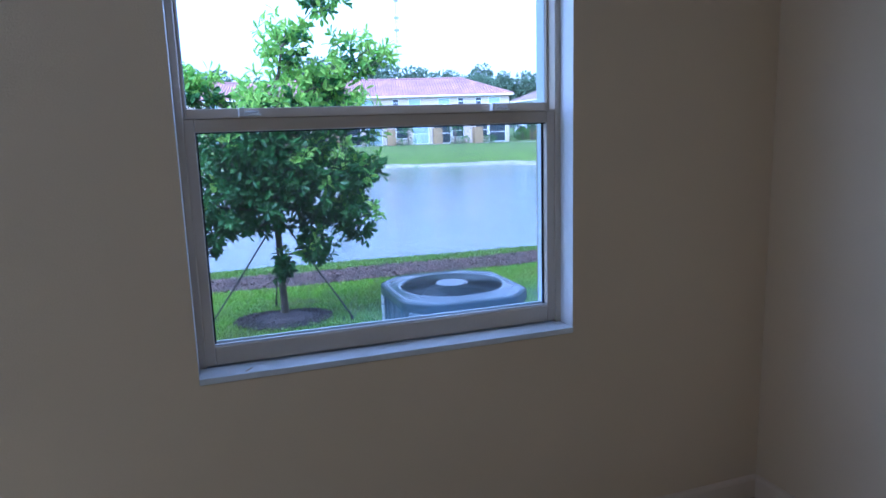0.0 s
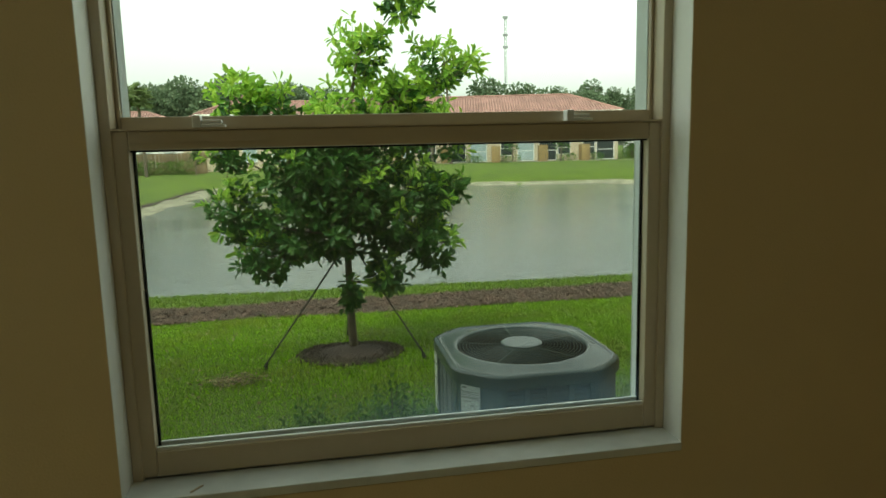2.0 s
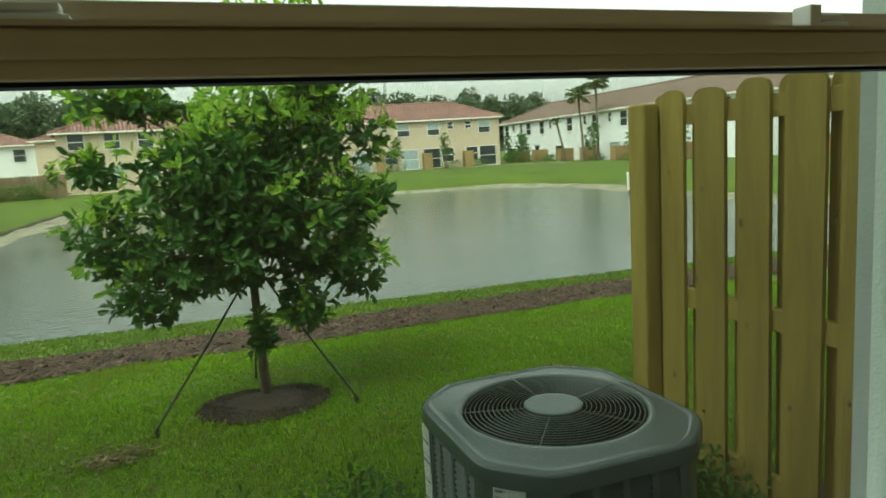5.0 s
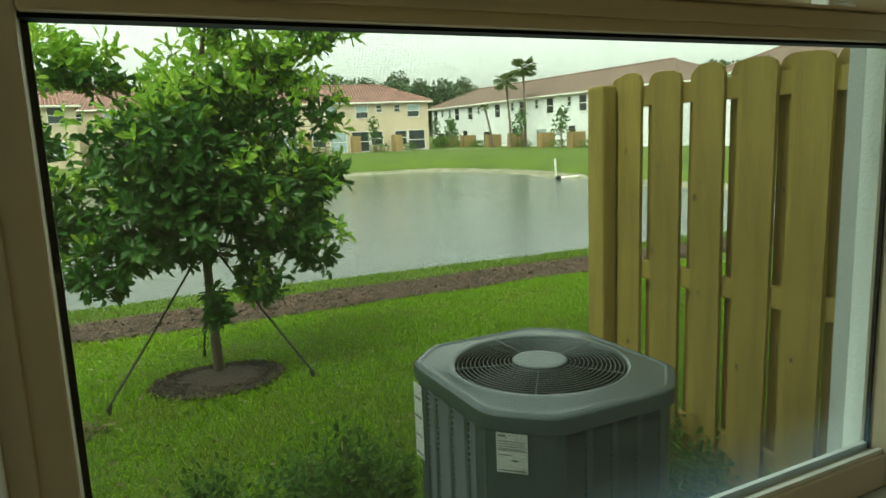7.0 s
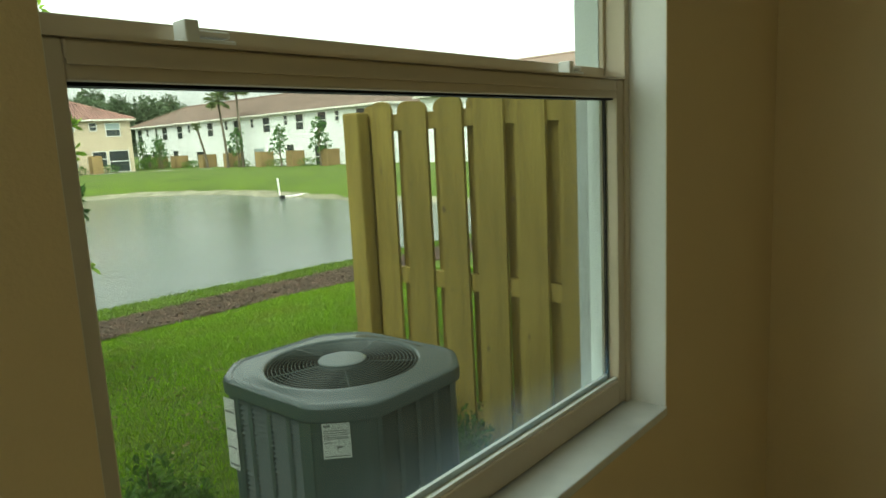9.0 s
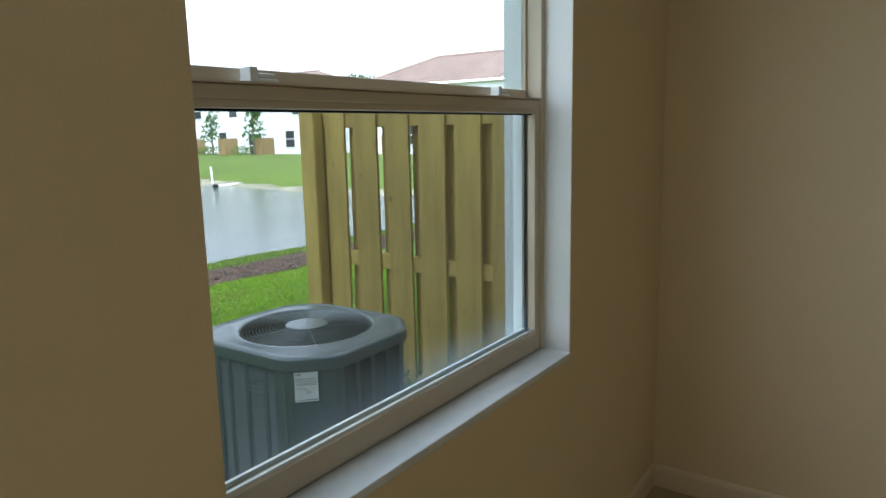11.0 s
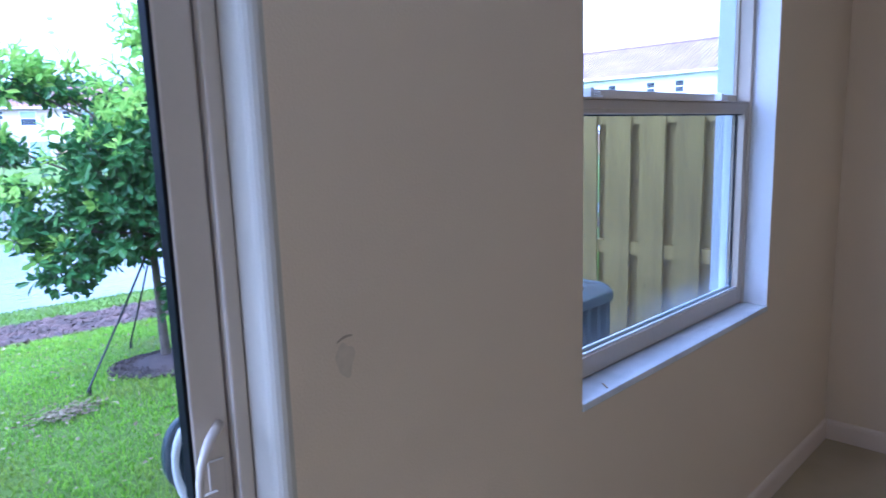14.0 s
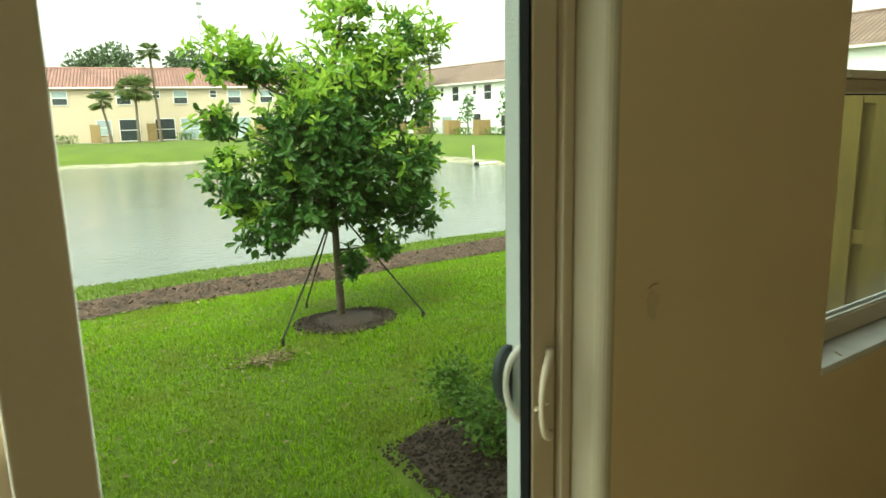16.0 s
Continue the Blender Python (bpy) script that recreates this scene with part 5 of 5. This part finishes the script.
def far_tree(name, label, h, spread, lobes, n, size, mat=None, bare=0.35):
    """A tapered trunk with limbs and an uneven crown, its foot at the origin."""
    t = thing(name, label, "tree", Matrix.Translation((0, -60, -0.1)), "trees beyond the houses")
    bm = bmesh.new()
    blobs = []
    for k in range(lobes):
        a = k * 2.4 + rng.uniform(-0.4, 0.4)
        q = k / max(1, lobes - 1)
        rr = spread * (0.75 - 0.5 * q) * rng.uniform(0.5, 1.0)
        blobs.append((rr * math.cos(a), rr * math.sin(a), h * (bare + (0.93 - bare) * q), spread * rng.uniform(0.32, 0.52)))
    tube(bm, [(0, 0, -0.4), (0.02 * h, 0, h * 0.4), (-0.01 * h, 0.01 * h, h * 0.9)], [h * 0.026, h * 0.018, h * 0.006], 7)
    for b in blobs:
        tube(bm, [(0, 0, b[2] * 0.75), b[:3]], [h * 0.008, h * 0.003], 5)
    tr = part("trunk", bm, BARK, t)
    c = crown_mesh(blobs, n, size, mat or HAZED_LEAF)
    c.parent = t
    return t


def scatter(proto, spots):
    """Copies of a far tree at (x, y, size, turn)."""
    for i, (x, y, s, r) in enumerate(spots):
        m = pose(x, y, float(land(x, y)), 0, 0, r) @ Matrix.Diagonal((s, s, s, 1))
        if i == 0:
            proto.matrix_basis = m
        else:
            ob = copy_thing(proto, pose(x, y, float(land(x, y)), 0, 0, r))
            ob.scale = (s, s, s)


def on_bearing(deg, d):
    return (d * math.sin(radians(deg)), 1.5 + d * math.cos(radians(deg)))


oak = far_tree("oak_tree", "dark green broad oak beyond the townhouses", 11, 5.2, 14, 260, 0.5)
pine = far_tree("pine_tree", "tall dark green pine beyond the townhouses", 14, 3.6, 10, 200, 0.42, None, 0.62)
oaks, pines = [], []
for b in np.concatenate([np.arange(-40, 75, 2.3), np.arange(15.5, 25, 1.3)]):
    d = rng.uniform(102, 128) if b < 36 else rng.uniform(84, 100)
    oaks.append((*on_bearing(b + rng.uniform(-0.8, 0.8), d), rng.uniform(0.78, 1.08) * (1.08 if b < 3 else 1.0 if b < 5 else 0.74 if b < 14 else 0.9 if b < 30 else 0.72), rng.uniform(0, 360)))
for b, d, s in ((-14.7, 112, 0.86), (20.2, 108, 0.74), (22.9, 112, 0.82), (24.6, 110, 0.72), (28.2, 118, 0.76), (29.0, 125, 0.7), (9.0, 118, 0.72), (-20, 110, 0.8)):
    pines.append((*on_bearing(b, d), s, rng.uniform(0, 360)))
oaks += [(17.9, 112, 1.12, 30), (14.8, 113, 1.02, 200), (28.6, 113, 1.1, 110), (-19.6, 112, 1.12, 75), (-24.2, 112, 1.0, 310)]
scatter(oak, oaks)
scatter(pine, pines)

sapling = far_tree("sapling", "young green tree in front of the far houses", 3.4, 0.9, 8, 44, 0.2, LEAF, 0.4)
scatter(sapling, [(38.6, 81.0, 1.0, 0), (38.4, 76.6, 1.05, 40), (38.5, 60.9, 1.1, 80), (38.2, 53.6, 1.1, 120), (38.4, 48.2, 1.2, 200), (25.5, 69.0, 1.05, 10), (20.6, 70.2, 1.0, 60), (4.2, 73.8, 0.7, 90), (-6, 72, 0.9, 30), (36.0, 71.5, 0.9, 220), (-17.2, 57.5, 1.0, 70), (-15.3, 57.8, 0.95, 150), (-9.4, 58.5, 0.8, 20)])


def palm(h, lean, crown, n_fronds, label):
    t = thing("palm_tree", label, "palm", Matrix.Translation((0, -70, -0.1)), "palms by the far houses")
    bm = bmesh.new()
    tube(bm, [(0, 0, -0.3), (lean * 0.3, 0, h * 0.4), (lean * 0.7, 0, h * 0.75), (lean, 0, h)], [0.17, 0.12, 0.11, 0.12], 8)
    part("trunk", bm, PALM_BARK, t)
    P, D, U = [], [], []
    for k in range(n_fronds):
        a, e = k * 2.4, rng.uniform(-0.6, 1.1)
        d = np.array((math.cos(a) * math.cos(e), math.sin(a) * math.cos(e), math.sin(e)))
        s = np.array((-math.sin(a), math.cos(a), 0))
        for j in range(9):
            q = (j - 4) / 4
            P.append(np.array((lean, 0, h)) + d * crown * 0.45)
            D.append(d * (1.0 - 0.3 * abs(q)) + s * q * 0.8 + np.array((0, 0, -0.25)))
            U.append(np.array((0, 0, 1.0)))
    c = leaf_mesh("crown", np.array(P), np.array(D), np.array(U) + 0.2 * cloud_dirs(len(P)), crown * 0.62, 0.16, PALM_LEAF, t, rng)
    bm = bmesh.new()
    for k in range(n_fronds):
        p = P[k * 9]
        tube(bm, [(lean, 0, h - 0.1), tuple(p)], [0.03, 0.02], 4)
    part("stalks", bm, PALM_LEAF, t)
    return t


def stand_palm(t, x, y):
    t.matrix_basis = pose(x, y, float(land(x, y)), 0, 0, 0)


stand_palm(palm(7.9, -0.1, 1.35, 43, "tall slender cabbage palm before the white houses"), 39.3, 61.4)
stand_palm(palm(6.7, -0.5, 1.25, 39, "slender cabbage palm before the white houses"), 38.6, 63.0)
stand_palm(palm(4.2, -0.9, 0.55, 18, "leaning palm with few fronds before white houses"), 38.0, 65.8)
stand_palm(palm(8.2, -0.3, 1.1, 39, "tall slender palm before the yellow houses"), 14.0, 70.3)
stand_palm(palm(5.6, 0.1, 1.3, 34, "stout palm before the board fence"), -19.8, 57.0)
stand_palm(palm(6.4, 0.2, 1.2, 30, "slim palm before the board fence"), -14.0, 57.6)
stand_palm(palm(6.0, -0.2, 1.2, 30, "slim palm before the board fence"), -13.1, 58.2)
stand_palm(palm(4.9, 0.1, 1.7, 54, "bushy palm before the yellow houses"), 12.1, 70.7)
stand_palm(palm(3.8, -0.6, 1.1, 32, "small leaning palm before the yellow houses"), 9.8, 71.0)


def far_hedge(x0, y0, x1, y1, h, label, leaves=90):
    n = max(3, int(math.hypot(x1 - x0, y1 - y0) / 0.7))
    t = thing("hedge", label, "hedge", None, "hedges by the far houses")
    blobs = []
    for k in range(n):
        q = (k + 0.5) / n
        x, y = x0 + (x1 - x0) * q, y0 + (y1 - y0) * q
        blobs.append((x, y, float(land(x, y)) + h * 0.4, h * rng.uniform(0.55, 0.7)))
    c = crown_mesh(blobs, leaves, 0.16, SHRUB_LEAF, "foliage")
    c.parent = t
    bm = bmesh.new()
    for b in blobs:
        tube(bm, [(b[0], b[1], b[2] - h * 0.5), (b[0], b[1], b[2] + h * 0.2)], [0.04, 0.02], 5)
    part("stems", bm, BARK, t)


for u0, u1 in ((19.2, 21.3), (25.5, 27.3), (28.6, 30.2), (15.8, 17.0), (4.5, 6.5), (-3, 0.5)):
    c, s = math.cos(radians(-11.97)), math.sin(radians(-11.97))
    far_hedge(1.3 + u0 * c + 1.2 * s, 77.9 + u0 * s - 1.2 * c, 1.3 + u1 * c + 1.2 * s, 77.9 + u1 * s - 1.2 * c, 0.9, "low green hedge before the yellow houses")
for y0, y1 in ((78, 76), (73.5, 70.5), (63, 61.5), (57.5, 55), (52.5, 49.8)):
    far_hedge(39.6, y0, 39.6, y1, 0.8, "low green hedge before the white houses")
far_hedge(36.0, 74.0, 40.5, 84.0, 1.5, "tall bushes between the far houses")
for x0, x1, h in ((-21.5, -19.8, 1.1), (-16.5, -13.2, 1.5), (-12.6, -10.6, 1.3), (-26, -24, 1.0)):
    far_hedge(x0, 59.5 + (x0 + 29) * 0.149, x1, 59.5 + (x1 + 29) * 0.149, h, "dark bushes before the board fence", 200)


# ---- mast and marker pipe ----
def mast():
    x, y = on_bearing(15.95, 150)
    m = thing("radio_mast", "slim grey steel radio mast far beyond the houses", "mast", Matrix.Translation((x, y, 0)))
    bm = bmesh.new()
    for a in range(3):
        c, s = 0.28 * math.cos(a * 2.094), 0.28 * math.sin(a * 2.094)
        tube(bm, [(c, s, -1), (c, s, 29)], [0.05, 0.04], 5)
    part("legs", bm, MAST_STEEL, m)
    bm = bmesh.new()
    for k in range(29):
        for a in range(3):
            p = (0.28 * math.cos(a * 2.094), 0.28 * math.sin(a * 2.094), k)
            q = (0.28 * math.cos((a + 1) * 2.094), 0.28 * math.sin((a + 1) * 2.094), k + 1)
            tube(bm, [p, q], [0.03, 0.03], 4)
    part("braces", bm, MAST_STEEL, m)
    bm = bmesh.new()
    for z in (28.6, 25.0, 22.5):
        box(bm, -0.5, 0.5, -0.3, 0.3, z, z + 0.5)
    part("antennas", bm, MAST_STEEL, m)


mast()


def marker_pipe():
    p = thing("marker_pipe", "white plastic pipe standing at the pond's far edge", "pipe", Matrix.Translation((21.4, 31.2, WATER_Z)))
    bm = bmesh.new()
    tube(bm, [(0, 0, -0.3), (-0.10, 0, 1.05)], [0.055, 0.055], 10)
    part("upright", bm, PVC, p)
    bm = bmesh.new()
    tube(bm, [(-0.05, -0.3, 0.05), (1.2, -0.7, 0.10)], [0.06, 0.06], 10)
    part("lying_pipe", bm, PVC, p)
    bm = bmesh.new()
    tube(bm, [(-0.25, -0.3, 0.05), (0.0, -0.33, 0.06)], [0.09, 0.09], 10)
    part("end_cap", bm, GASKET, p, "black pipe end")


marker_pipe()
